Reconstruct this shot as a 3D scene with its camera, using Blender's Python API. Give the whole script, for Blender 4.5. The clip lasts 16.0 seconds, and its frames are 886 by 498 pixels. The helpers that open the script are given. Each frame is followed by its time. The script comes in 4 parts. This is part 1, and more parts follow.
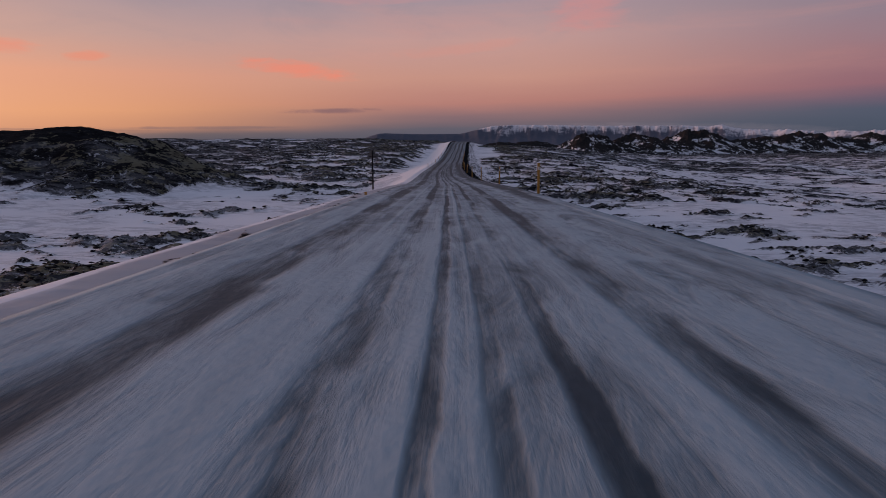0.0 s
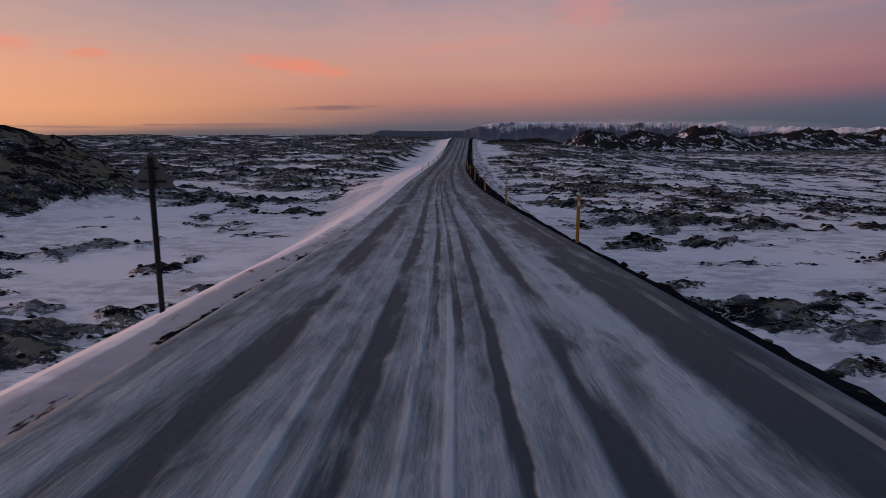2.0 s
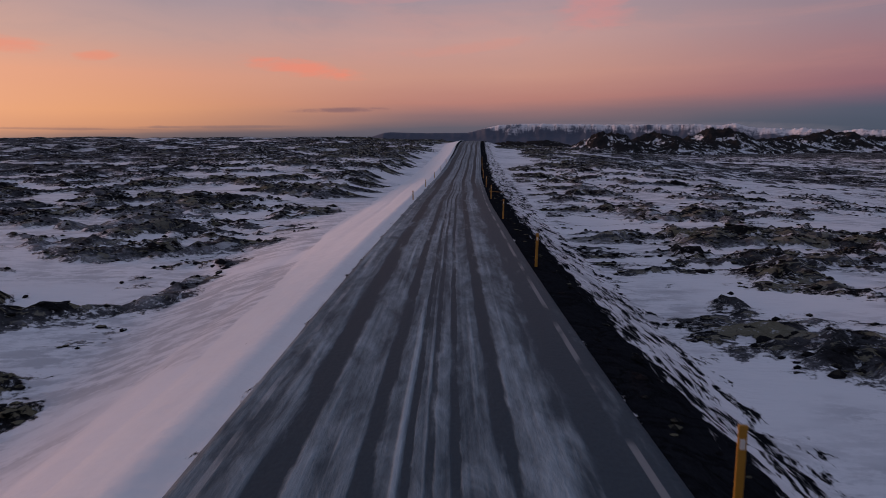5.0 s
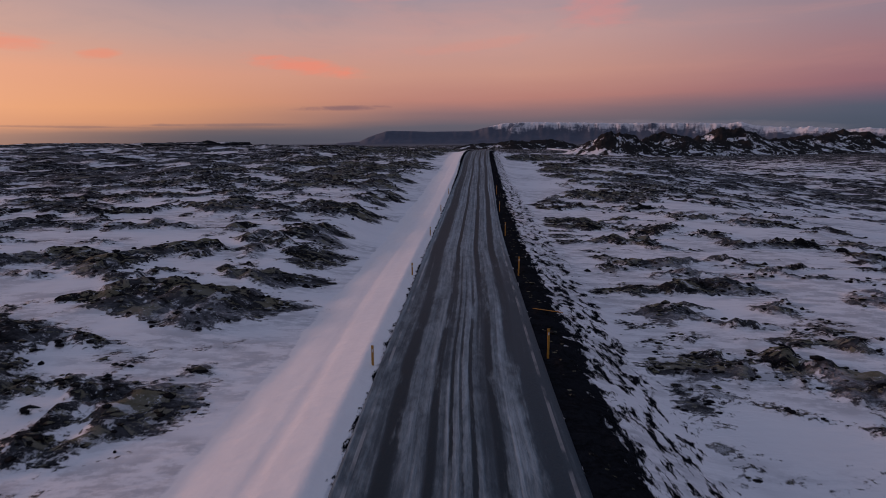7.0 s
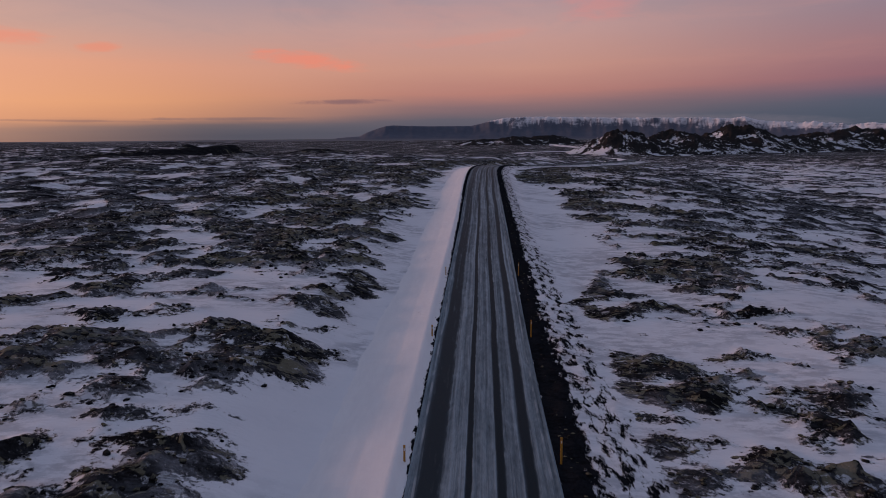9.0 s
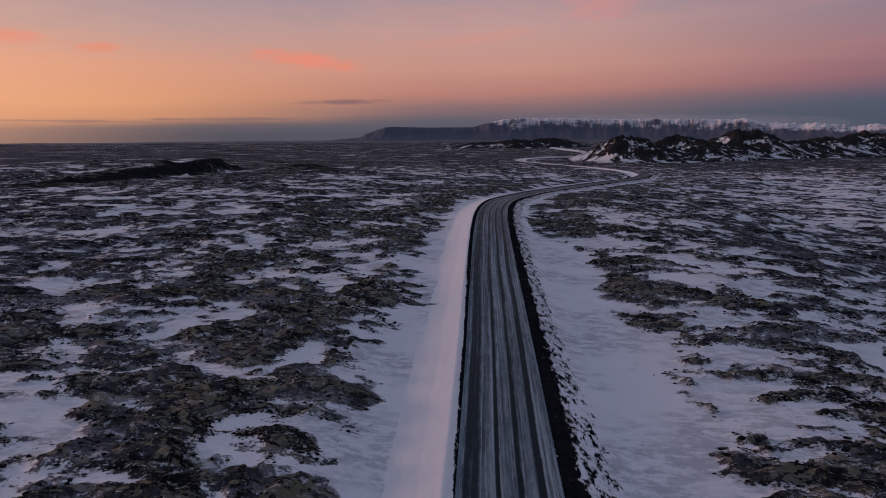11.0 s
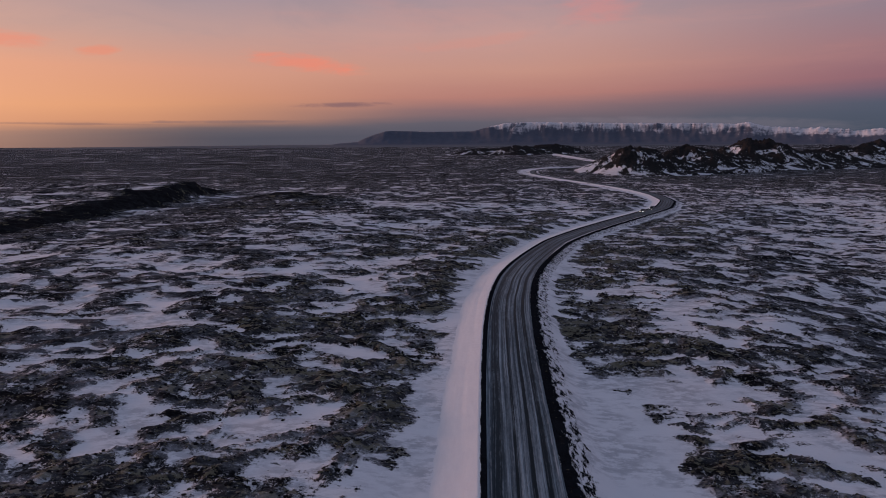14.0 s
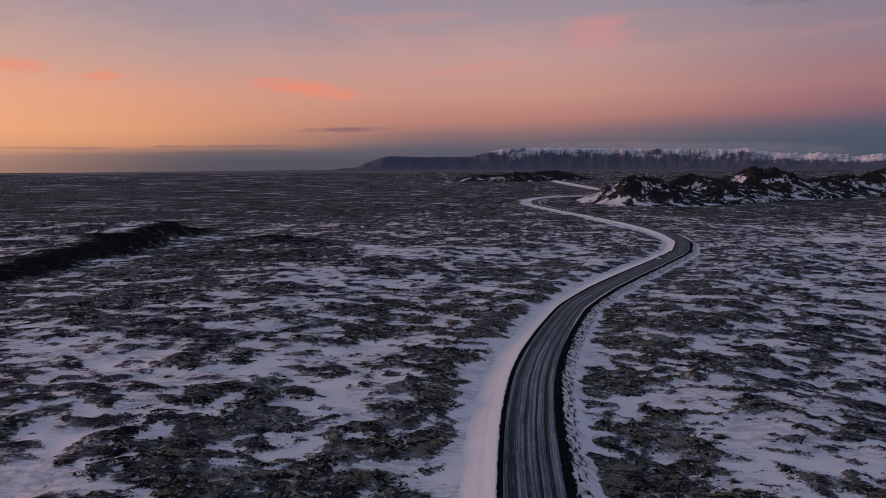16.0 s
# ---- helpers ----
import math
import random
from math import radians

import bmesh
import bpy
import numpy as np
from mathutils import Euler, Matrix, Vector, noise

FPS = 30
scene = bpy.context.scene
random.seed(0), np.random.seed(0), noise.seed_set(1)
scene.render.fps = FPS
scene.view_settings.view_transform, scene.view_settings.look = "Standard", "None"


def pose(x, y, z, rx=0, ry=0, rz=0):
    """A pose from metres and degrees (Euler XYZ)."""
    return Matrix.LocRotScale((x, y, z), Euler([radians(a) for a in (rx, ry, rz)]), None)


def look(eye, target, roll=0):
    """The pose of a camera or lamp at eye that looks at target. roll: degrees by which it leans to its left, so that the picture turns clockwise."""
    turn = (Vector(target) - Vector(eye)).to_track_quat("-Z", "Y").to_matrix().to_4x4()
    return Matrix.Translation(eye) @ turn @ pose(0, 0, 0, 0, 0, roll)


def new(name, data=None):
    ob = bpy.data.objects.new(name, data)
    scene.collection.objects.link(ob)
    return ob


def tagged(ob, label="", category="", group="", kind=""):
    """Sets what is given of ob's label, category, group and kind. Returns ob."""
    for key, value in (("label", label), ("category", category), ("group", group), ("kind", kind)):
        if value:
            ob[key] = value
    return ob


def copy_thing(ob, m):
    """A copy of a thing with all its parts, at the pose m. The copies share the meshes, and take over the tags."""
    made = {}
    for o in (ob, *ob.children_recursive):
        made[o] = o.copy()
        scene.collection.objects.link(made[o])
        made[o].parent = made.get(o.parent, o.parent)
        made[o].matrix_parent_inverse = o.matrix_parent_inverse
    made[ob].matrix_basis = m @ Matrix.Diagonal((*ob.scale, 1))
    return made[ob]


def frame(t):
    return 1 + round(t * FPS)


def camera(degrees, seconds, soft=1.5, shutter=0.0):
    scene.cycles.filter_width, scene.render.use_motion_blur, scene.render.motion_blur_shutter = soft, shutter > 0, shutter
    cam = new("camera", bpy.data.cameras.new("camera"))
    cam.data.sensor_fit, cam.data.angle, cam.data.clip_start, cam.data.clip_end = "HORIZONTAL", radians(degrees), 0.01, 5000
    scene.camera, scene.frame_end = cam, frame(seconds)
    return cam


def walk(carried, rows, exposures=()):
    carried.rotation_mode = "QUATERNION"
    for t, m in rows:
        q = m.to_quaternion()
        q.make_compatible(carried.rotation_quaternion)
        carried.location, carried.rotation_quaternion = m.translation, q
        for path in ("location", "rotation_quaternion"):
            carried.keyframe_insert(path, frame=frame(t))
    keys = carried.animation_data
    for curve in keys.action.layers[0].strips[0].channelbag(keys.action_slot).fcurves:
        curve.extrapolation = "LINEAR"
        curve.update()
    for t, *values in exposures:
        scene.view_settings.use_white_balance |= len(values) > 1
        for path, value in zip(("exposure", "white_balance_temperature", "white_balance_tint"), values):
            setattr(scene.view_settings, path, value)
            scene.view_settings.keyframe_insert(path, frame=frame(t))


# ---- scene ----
cam = camera(73.4, 16.0, soft=0.65, shutter=0.1)
# t, x, y, z, yaw, pitch
PATH = [
    (0, -0.15, -0.02, 1.31, 0.70, -10.34),
    (0.5, -0.10, 6.35, 1.35, 0.65, -10.47),
    (1, -0.07, 13.11, 1.32, 0.68, -10.52),
    (1.5, -0.12, 20.39, 1.16, 0.72, -10.57),
    (2, -0.11, 28.11, 1.02, 0.81, -10.62),
    (2.5, -0.10, 35.70, 0.87, 0.89, -10.63),
    (3, -0.09, 43.32, 0.84, 1.03, -10.59),
    (5.5, -0.88, 79.28, 1.69, 1.44, -10.41),
    (6, -1.04, 87.73, 2.54, 1.52, -10.50),
    (6.5, -1.15, 96.06, 3.74, 1.58, -10.53),
    (7, -1.25, 104.74, 5.09, 1.61, -10.60),
    (7.5, -1.34, 113.42, 6.38, 1.64, -10.68),
    (8, -1.31, 121.90, 7.75, 1.68, -10.91),
    (8.5, -1.32, 130.10, 9.28, 1.65, -11.06),
    (9, -1.53, 137.63, 11.08, 1.67, -11.16),
    (11.5, -2.34, 176.12, 21.53, 1.62, -11.14),
    (12, -2.47, 183.56, 23.41, 1.61, -11.19),
    (12.5, -2.57, 190.91, 25.20, 1.61, -11.24),
    (13, -2.67, 198.14, 26.96, 1.65, -11.21),
    (13.5, -2.79, 205.45, 28.73, 1.64, -11.23),
    (14, -2.88, 212.68, 30.54, 1.63, -10.89),
    (14.5, -2.97, 219.77, 32.28, 1.62, -10.36),
    (15, -3.06, 226.68, 34.04, 1.61, -9.76),
    (15.5, -3.18, 233.45, 35.82, 1.59, -9.23),
    (16, -3.34, 240.20, 37.57, 1.58, -8.61),
]
walk(cam, [(t, pose(x, y, z, 90 + p, 0.37, w)) for t, x, y, z, w, p in PATH])

# ---- light: dusk sky, glow of the set sun low on the west (-x) side ----
world = bpy.data.worlds.new("dusk_sky")
scene.world = world
world.use_nodes = True


class Nodes:
    """Small helper that adds nodes to a tree and wires them."""

    def __init__(self, tree):
        self.t = tree
        tree.nodes.clear()

    def add(self, kind, **props):
        n = self.t.nodes.new(kind)
        for k, v in props.items():
            setattr(n, k, v)
        return n

    def put(self, sock, v):
        if isinstance(v, bpy.types.NodeSocket):
            self.t.links.new(v, sock)
        elif v is not None:
            if sock.type == "RGBA" and len(v) == 3:
                v = (*v, 1)
            sock.default_value = v

    def math(self, op, a, b=None, c=None, clamp=False):
        n = self.add("ShaderNodeMath", operation=op, use_clamp=clamp)
        for s, v in zip(n.inputs, (a, b, c)):
            self.put(s, v)
        return n.outputs[0]

    def vmath(self, op, a, b=None):
        n = self.add("ShaderNodeVectorMath", operation=op)
        self.put(n.inputs[0], a)
        self.put(n.inputs[1], b)
        return n.outputs[0]

    def mix(self, f, a, b, blend="MIX"):
        n = self.add("ShaderNodeMix", data_type="RGBA", blend_type=blend)
        n.clamp_factor = True
        self.put(n.inputs[0], f)
        self.put(n.inputs[6], a)
        self.put(n.inputs[7], b)
        return n.outputs[2]

    def step(self, v, lo, hi, a=0.0, b=1.0):
        n = self.add("ShaderNodeMapRange", interpolation_type="SMOOTHSTEP")
        for s, q in zip(n.inputs, (v, lo, hi, a, b)):
            self.put(s, q)
        return n.outputs[0]

    def noise(self, vec, scale, detail=4.0, rough=0.55, distort=0.0):
        n = self.add("ShaderNodeTexNoise")
        n.noise_dimensions = "3D"
        self.put(n.inputs["Vector"], vec)
        self.put(n.inputs["Scale"], scale)
        self.put(n.inputs["Detail"], detail)
        self.put(n.inputs["Roughness"], rough)
        self.put(n.inputs["Distortion"], distort)
        return n.outputs[0]

    def mapped(self, vec, scale, loc=(0, 0, 0), rot=(0, 0, 0)):
        n = self.add("ShaderNodeMapping")
        self.put(n.inputs["Vector"], vec)
        self.put(n.inputs["Location"], loc)
        self.put(n.inputs["Rotation"], rot)
        self.put(n.inputs["Scale"], scale)
        return n.outputs[0]

    def ramp(self, f, stops, ease="LINEAR"):
        n = self.add("ShaderNodeValToRGB")
        n.color_ramp.interpolation = ease
        e = n.color_ramp.elements
        while len(e) < len(stops):
            e.new(0.5)
        for el, (p, c) in zip(e, stops):
            el.position, el.color = p, (*c, 1)
        self.put(n.inputs[0], f)
        return n.outputs[0]

    def attr(self, name):
        return self.add("ShaderNodeAttribute", attribute_name=name).outputs["Fac"]

    def combine(self, x, y, z):
        n = self.add("ShaderNodeCombineXYZ")
        for s, v in zip(n.inputs, (x, y, z)):
            self.put(s, v)
        return n.outputs[0]


def srgb(r, g, b):
    return tuple(((v / 255 + 0.055) / 1.055) ** 2.4 if v > 10 else v / 3295 for v in (r, g, b))


def build_sky():
    k = Nodes(world.node_tree)
    way = k.add("ShaderNodeTexCoord").outputs["Generated"]
    sep = k.add("ShaderNodeSeparateXYZ")
    k.put(sep.inputs[0], way)
    x, y, z = sep.outputs
    az = k.math("MULTIPLY", k.math("ARCTAN2", x, y), 57.2958)
    el = k.math("MULTIPLY", k.math("ARCSINE", z), 57.2958)
    # elevation 0..30 degrees along each ramp; bands of cloud slope gently down to the west
    tilt = k.math("MULTIPLY", k.math("MINIMUM", k.math("MAXIMUM", az, -40.0), 40.0), -0.012)
    wob = k.math("MULTIPLY", k.math("SUBTRACT", k.noise(k.combine(k.math("MULTIPLY", az, 0.06), k.math("MULTIPLY", el, 0.5), 0), 1.0, 3), 0.5), 0.9)
    e = k.math("DIVIDE", k.math("ADD", k.math("ADD", el, wob), tilt), 30.0)
    west = k.ramp(e, [(0.0, srgb(84, 82, 92)), (0.020, srgb(94, 89, 97)), (0.034, srgb(116, 99, 100)), (0.058, srgb(204, 143, 110)), (0.10, srgb(222, 157, 117)), (0.20, srgb(219, 157, 131)),
                      (0.30, srgb(190, 156, 150)), (0.42, srgb(162, 147, 157)), (0.60, srgb(140, 138, 158)), (1.0, srgb(118, 126, 156))])
    mid = k.ramp(e, [(0.0, srgb(86, 86, 100)), (0.035, srgb(98, 94, 106)), (0.075, srgb(136, 108, 112)), (0.115, srgb(180, 126, 117)), (0.19, srgb(197, 146, 132)),
                     (0.30, srgb(194, 153, 148)), (0.42, srgb(162, 145, 155)), (0.60, srgb(136, 132, 152)), (1.0, srgb(116, 124, 154))])
    east = k.ramp(e, [(0.0, srgb(74, 82, 98)), (0.06, srgb(80, 88, 106)), (0.092, srgb(106, 92, 110)), (0.125, srgb(142, 101, 113)), (0.20, srgb(154, 115, 123)),
                      (0.30, srgb(142, 124, 138)), (0.42, srgb(124, 122, 140)), (0.60, srgb(118, 124, 148)), (1.0, srgb(112, 122, 152))])
    sky = k.mix(k.step(az, -34.0, 2.0), west, mid)
    sky = k.mix(k.step(az, 4.0, 40.0), sky, east)
    # the brightest glow lies outside the view, where the sun went down; the sky opposite is dusk blue
    glow = k.math("MULTIPLY", k.step(k.math("ABSOLUTE", k.math("ADD", az, 74.0)), 55.0, 0.0), k.math("MULTIPLY", k.step(el, 26.0, 0.0), k.step(el, -4.0, 0.0)))
    sky = k.mix(k.math("MULTIPLY", glow, 0.9), sky, (1.15, 0.55, 0.30))
    back = k.step(k.math("ABSOLUTE", az), 95.0, 150.0)
    sky = k.mix(k.math("MULTIPLY", back, 0.8), sky, k.ramp(e, [(0.0, srgb(84, 92, 110)), (0.3, srgb(112, 114, 136)), (1.0, srgb(114, 127, 152))]))
    sky = k.mix(k.step(el, 24.0, 75.0), sky, (0.225, 0.275, 0.40))
    # long soft streaks of thin cloud
    v = k.combine(k.math("MULTIPLY", az, 0.055), k.math("MULTIPLY", k.math("ADD", el, k.math("MULTIPLY", az, 0.02)), 0.42), 3.0)
    thin = k.step(k.noise(v, 1.0, 6, 0.6, 0.4), 0.47, 0.72)
    sky = k.mix(k.math("MULTIPLY", k.math("MULTIPLY", thin, 0.13), k.step(el, 3.0, 8.0)), sky, srgb(222, 150, 136))

    smudge = k.step(k.noise(k.combine(k.math("MULTIPLY", az, 0.11), k.math("MULTIPLY", el, 0.28), 8.0), 1.0, 5, 0.6, 0.6), 0.42, 0.70)
    sky = k.mix(k.math("MULTIPLY", k.math("MULTIPLY", smudge, 0.30), k.step(el, 5.0, 12.0)), sky, srgb(148, 138, 148))

    def puff(sky, az0, el0, w, h, lean, colour, amount, seed):
        """One small cloud, ragged at its edges."""
        da = k.math("SUBTRACT", az, az0)
        de = k.math("SUBTRACT", k.math("SUBTRACT", el, el0), k.math("MULTIPLY", da, lean))
        n = k.math("SUBTRACT", k.noise(k.combine(k.math("MULTIPLY", az, 0.35), k.math("MULTIPLY", el, 1.3), seed), 1.0, 6, 0.62, 0.5), 0.5)
        r = k.math("ADD", k.math("POWER", k.math("DIVIDE", da, w), 2.0), k.math("POWER", k.math("DIVIDE", de, h), 2.0))
        f = k.step(k.math("ADD", r, k.math("MULTIPLY", n, 2.4)), 1.15, -0.1)
        return k.mix(k.math("MULTIPLY", f, amount), sky, colour)

    sky = puff(sky, -14.2, 6.4, 5.6, 0.85, -0.11, srgb(240, 136, 112), 0.66, 1.0)
    sky = puff(sky, 12.4, 10.9, 3.8, 1.7, 0.05, srgb(216, 138, 134), 0.45, 5.0)
    sky = puff(sky, -30.6, 6.9, 2.0, 0.45, 0.12, srgb(238, 140, 112), 0.55, 9.0)
    sky = puff(sky, -36.5, 7.3, 3.0, 0.7, 0.0, srgb(240, 142, 116), 0.55, 13.0)
    sky = puff(sky, -5.0, 12.6, 9.0, 0.6, 0.05, srgb(216, 144, 140), 0.25, 17.0)
    sky = puff(sky, 1.0, 8.3, 7.0, 0.6, 0.10, srgb(218, 144, 130), 0.28, 21.0)
    sky = puff(sky, -11.0, 2.75, 5.0, 0.28, 0.02, srgb(128, 98, 104), 0.75, 25.0)
    sky = puff(sky, -33.0, 1.05, 8.0, 0.12, -0.01, srgb(140, 108, 104), 0.5, 29.0)
    sky = puff(sky, -21.0, 1.25, 8.0, 0.16, 0.005, srgb(122, 102, 106), 0.5, 31.0)
    sky = puff(sky, 28.0, 13.0, 5.0, 1.1, 0.0, srgb(112, 108, 124), 0.6, 35.0)
    # pale cap of cloud along the mountain's rim
    sky = puff(sky, 13.0, 1.15, 9.0, 0.42, -0.012, srgb(136, 118, 126), 0.30, 41.0)
    sky = puff(sky, 23.0, 0.85, 12.0, 0.60, -0.03, srgb(122, 114, 126), 0.34, 45.0)
    bg = k.add("ShaderNodeBackground")
    k.put(bg.inputs[0], sky)
    bg.inputs[1].default_value = 1.0
    out = k.add("ShaderNodeOutputWorld")
    k.t.links.new(bg.outputs[0], out.inputs[0])


build_sky()

sun = new("sun", bpy.data.lights.new("sun", "SUN"))
sun.data.energy, sun.data.angle, sun.data.color = 1.95, radians(12), (1.0, 0.56, 0.46)
sun.matrix_world = look((-96, 28, 12), (0, 0, 0))


# ---- materials ----
def material(name):
    m = bpy.data.materials.new(name)
    m.use_nodes = True
    return m, Nodes(m.node_tree)


def finish(k, colour, rough, normal=None, metal=0.0, spec=0.5, emit=None, power=0.0):
    b = k.add("ShaderNodeBsdfPrincipled")
    k.put(b.inputs["Base Color"], colour)
    k.put(b.inputs["Roughness"], rough)
    k.put(b.inputs["Metallic"], metal)
    k.put(b.inputs["Specular IOR Level"], spec)
    if normal is not None:
        k.put(b.inputs["Normal"], normal)
    if emit is not None:
        k.put(b.inputs["Emission Color"], emit)
        k.put(b.inputs["Emission Strength"], power)
    out = k.add("ShaderNodeOutputMaterial")
    k.t.links.new(b.outputs[0], out.inputs[0])


def bump(k, height, strength, distance):
    n = k.add("ShaderNodeBump")
    k.put(n.inputs["Strength"], strength)
    k.put(n.inputs["Distance"], distance)
    k.put(n.inputs["Height"], height)
    return n.outputs[0]


def up(k):
    s = k.add("ShaderNodeSeparateXYZ")
    k.put(s.inputs[0], k.add("ShaderNodeNewGeometry").outputs["Normal"])
    return s.outputs[2]


def moss_colour(k, p):
    """Olive-grey moss, paler and browner by patches."""
    moss = k.mix(k.noise(p, 1.6, 6, 0.65), (0.088, 0.082, 0.057), (0.185, 0.172, 0.122))
    return k.mix(k.step(k.noise(p, 0.11, 3), 0.42, 0.68), moss, k.mix(k.noise(p, 5.0, 4, 0.7), (0.105, 0.099, 0.074), (0.205, 0.191, 0.142)))


def lava_colour(k, p):
    """Black broken lava with grey-brown moss on its flatter tops."""
    lava = k.mix(k.noise(p, 4.0, 4), (0.004, 0.004, 0.005), (0.022, 0.022, 0.025))
    broken = k.math("ADD", k.math("MULTIPLY", k.noise(p, 0.75, 7, 0.72, 0.3), 0.62), k.math("MULTIPLY", k.noise(p, 0.13, 4, 0.6), 0.42))
    flat = k.step(up(k), 0.72, 0.95)
    return k.mix(k.math("MULTIPLY", flat, k.step(broken, 0.506, 0.556)), lava, moss_colour(k, p))


def ground_lava(k, p, c, crust):
    """Slabs of moss broken along black cracks and rims; the highest crust stays bare."""
    lava = k.mix(k.noise(p, 4.0, 5, 0.7), (0.003, 0.003, 0.004), (0.024, 0.024, 0.027))
    slab = k.math("SUBTRACT", k.noise(k.mapped(p, (0.30, 0.44, 0.3), (2, 9, 0)), 1.0, 7, 0.66, 0.7), 0.5)
    grain = k.math("SUBTRACT", k.noise(k.mapped(p, (1.9, 2.6, 1.5)), 1.0, 6, 0.72), 0.5)
    ridge = k.math("ABSOLUTE", k.math("SUBTRACT", k.noise(k.mapped(p, (0.20, 0.42, 0.2), (7, 1, 0)), 1.0, 6, 0.62, 0.9), 0.5))
    crack = k.step(ridge, 0.055, 0.012)
    q = k.math("ADD", k.math("MULTIPLY", k.math("MINIMUM", c, 0.55), 0.62), k.math("MULTIPLY", slab, 2.0))
    q = k.math("ADD", q, k.math("MULTIPLY", grain, 1.25))
    q = k.math("SUBTRACT", q, k.math("MULTIPLY", crack, 0.40))
    # less moss far off, the added black also painting shade between lumps
    q = k.math("ADD", q, k.step(k.attr("near"), 0.0, 0.95, -0.38, -0.05))
    q = k.math("SUBTRACT", q, k.step(crust, 1.30, 1.75, 0.0, 0.55))
    return k.mix(k.math("MULTIPLY", k.step(up(k), 0.60, 0.86), k.step(q, 0.03, 0.13)), lava, moss_colour(k, p)), crack


def make_ground():
    m, k = material("snowy_lava_field")
    p = k.add("ShaderNodeNewGeometry").outputs["Position"]
    cover, near, gravel_shade, bank = k.attr("cover"), k.attr("near"), k.attr("gravel_shade"), k.attr("bank")
    fine = k.math("SUBTRACT", k.noise(k.mapped(p, (0.62, 1.10, 0.8)), 1.0, 7, 0.70, 0.2), 0.5)
    wide = k.math("SUBTRACT", k.noise(k.mapped(p, (0.13, 0.22, 0.06)), 1.0, 8, 0.68), 0.5)
    far = k.math("SUBTRACT", 1.0, near)
    c = k.math("ADD", cover, k.math("MULTIPLY", fine, 0.85))
    c = k.math("ADD", c, k.math("MULTIPLY", k.math("MULTIPLY", wide, far), 1.7))
    c = k.math("ADD", c, k.math("MULTIPLY", k.math("SUBTRACT", k.noise(k.mapped(p, (3.2, 4.6, 3.0)), 1.0, 5, 0.74), 0.5), 0.78))
    c = k.math("ADD", c, k.math("MULTIPLY", k.math("MULTIPLY", k.math("SUBTRACT", k.noise(k.mapped(p, (0.22, 0.14, 0.1), (3, 7, 0)), 1.0, 6, 0.70, 0.3), 0.5), far), 1.9))
    plain = k.math("MULTIPLY", k.math("SUBTRACT", k.noise(k.mapped(p, (0.016, 0.040, 0.02), (2, 5, 0)), 1.0, 9, 0.72, 0.4), 0.5), k.step(near, 0.45, 0.0))
    c = k.math("ADD", c, k.math("MULTIPLY", plain, 2.6))
    rock = k.step(c, -0.02, 0.06)
    # wind-packed snow: grain, soft drift shading, a little grit
    dust = k.math("MULTIPLY", k.step(k.noise(k.mapped(p, (0.5, 1.1, 1.0)), 1.0, 7, 0.72), 0.42, 0.58), k.step(k.noise(k.mapped(p, (0.09, 0.14, 0.1)), 1.0, 4), 0.41, 0.56))
    snow = k.mix(k.noise(p, 0.22, 4), (0.63, 0.635, 0.675), (0.74, 0.74, 0.77))
    clean = k.step(k.math("ADD", bank, k.math("MULTIPLY", k.math("SUBTRACT", k.noise(p, 0.9, 6, 0.72), 0.5), 1.1)), 0.34, 0.66)
    # the bank's packed snow, a faint pink of dusk light mixed into its colour
    packed_pink = k.mix(k.noise(k.mapped(p, (1.6, 0.35, 1.0)), 1.0, 6, 0.68), (0.65, 0.635, 0.655), (0.80, 0.785, 0.79))
    snow = k.mix(clean, snow, packed_pink)
    snow = k.mix(k.math("MULTIPLY", k.math("MULTIPLY", dust, 0.64), k.math("SUBTRACT", 1.0, clean)), snow, (0.30, 0.31, 0.345))
    # gritty shoulder between the road's edge and the bank
    grit = k.step(k.math("ADD", bank, k.math("MULTIPLY", k.math("SUBTRACT", k.noise(k.mapped(p, (1.6, 0.8, 1.0)), 1.0, 6, 0.72), 0.5), 1.0)), -0.25, -0.75)
    snow = k.mix(k.math("MULTIPLY", grit, 0.75), snow, (0.24, 0.25, 0.28))
    lava, crack = ground_lava(k, p, c, cover)
    # thin snow caught in the roughness of the rock
    caught = k.math("MULTIPLY", k.step(k.noise(k.mapped(p, (1.7, 2.6, 2.0)), 1.0, 7, 0.76), 0.595, 0.64), k.step(up(k), 0.80, 0.97))
    bare = k.step(cover, 0.55, 1.0, 1.0, 0.12)
    lava = k.mix(k.math("MULTIPLY", k.math("MULTIPLY", caught, bare), 0.62), lava, (0.62, 0.64, 0.70))
    # farther out the rock is dusted in wind streaks
    streaks = k.step(k.noise(k.mapped(p, (0.16, 0.40, 0.3), (4, 4, 0)), 1.0, 8, 0.74, 0.4), 0.43, 0.60)
    lava = k.mix(k.math("MULTIPLY", k.math("MULTIPLY", streaks, bare), k.step(near, 1.0, 0.2, 0.10, 0.20)), lava, (0.46, 0.48, 0.54))
    fleck = k.step(k.noise(k.mapped(p, (0.55, 0.75, 0.6), (1, 4, 0)), 1.0, 7, 0.76, 0.4), 0.575, 0.60)
    lava = k.mix(k.math("MULTIPLY", fleck, k.step(cover, 0.5, 0.9, 0.70, 0.0)), lava, (0.62, 0.64, 0.69))
    # wind-blown snow thins out over the rims of the rock, softly on some sides and crisply on others
    lee = k.step(k.noise(k.mapped(p, (0.10, 0.17, 0.1), (5, 2, 0)), 1.0, 4, 0.6), 0.44, 0.62)
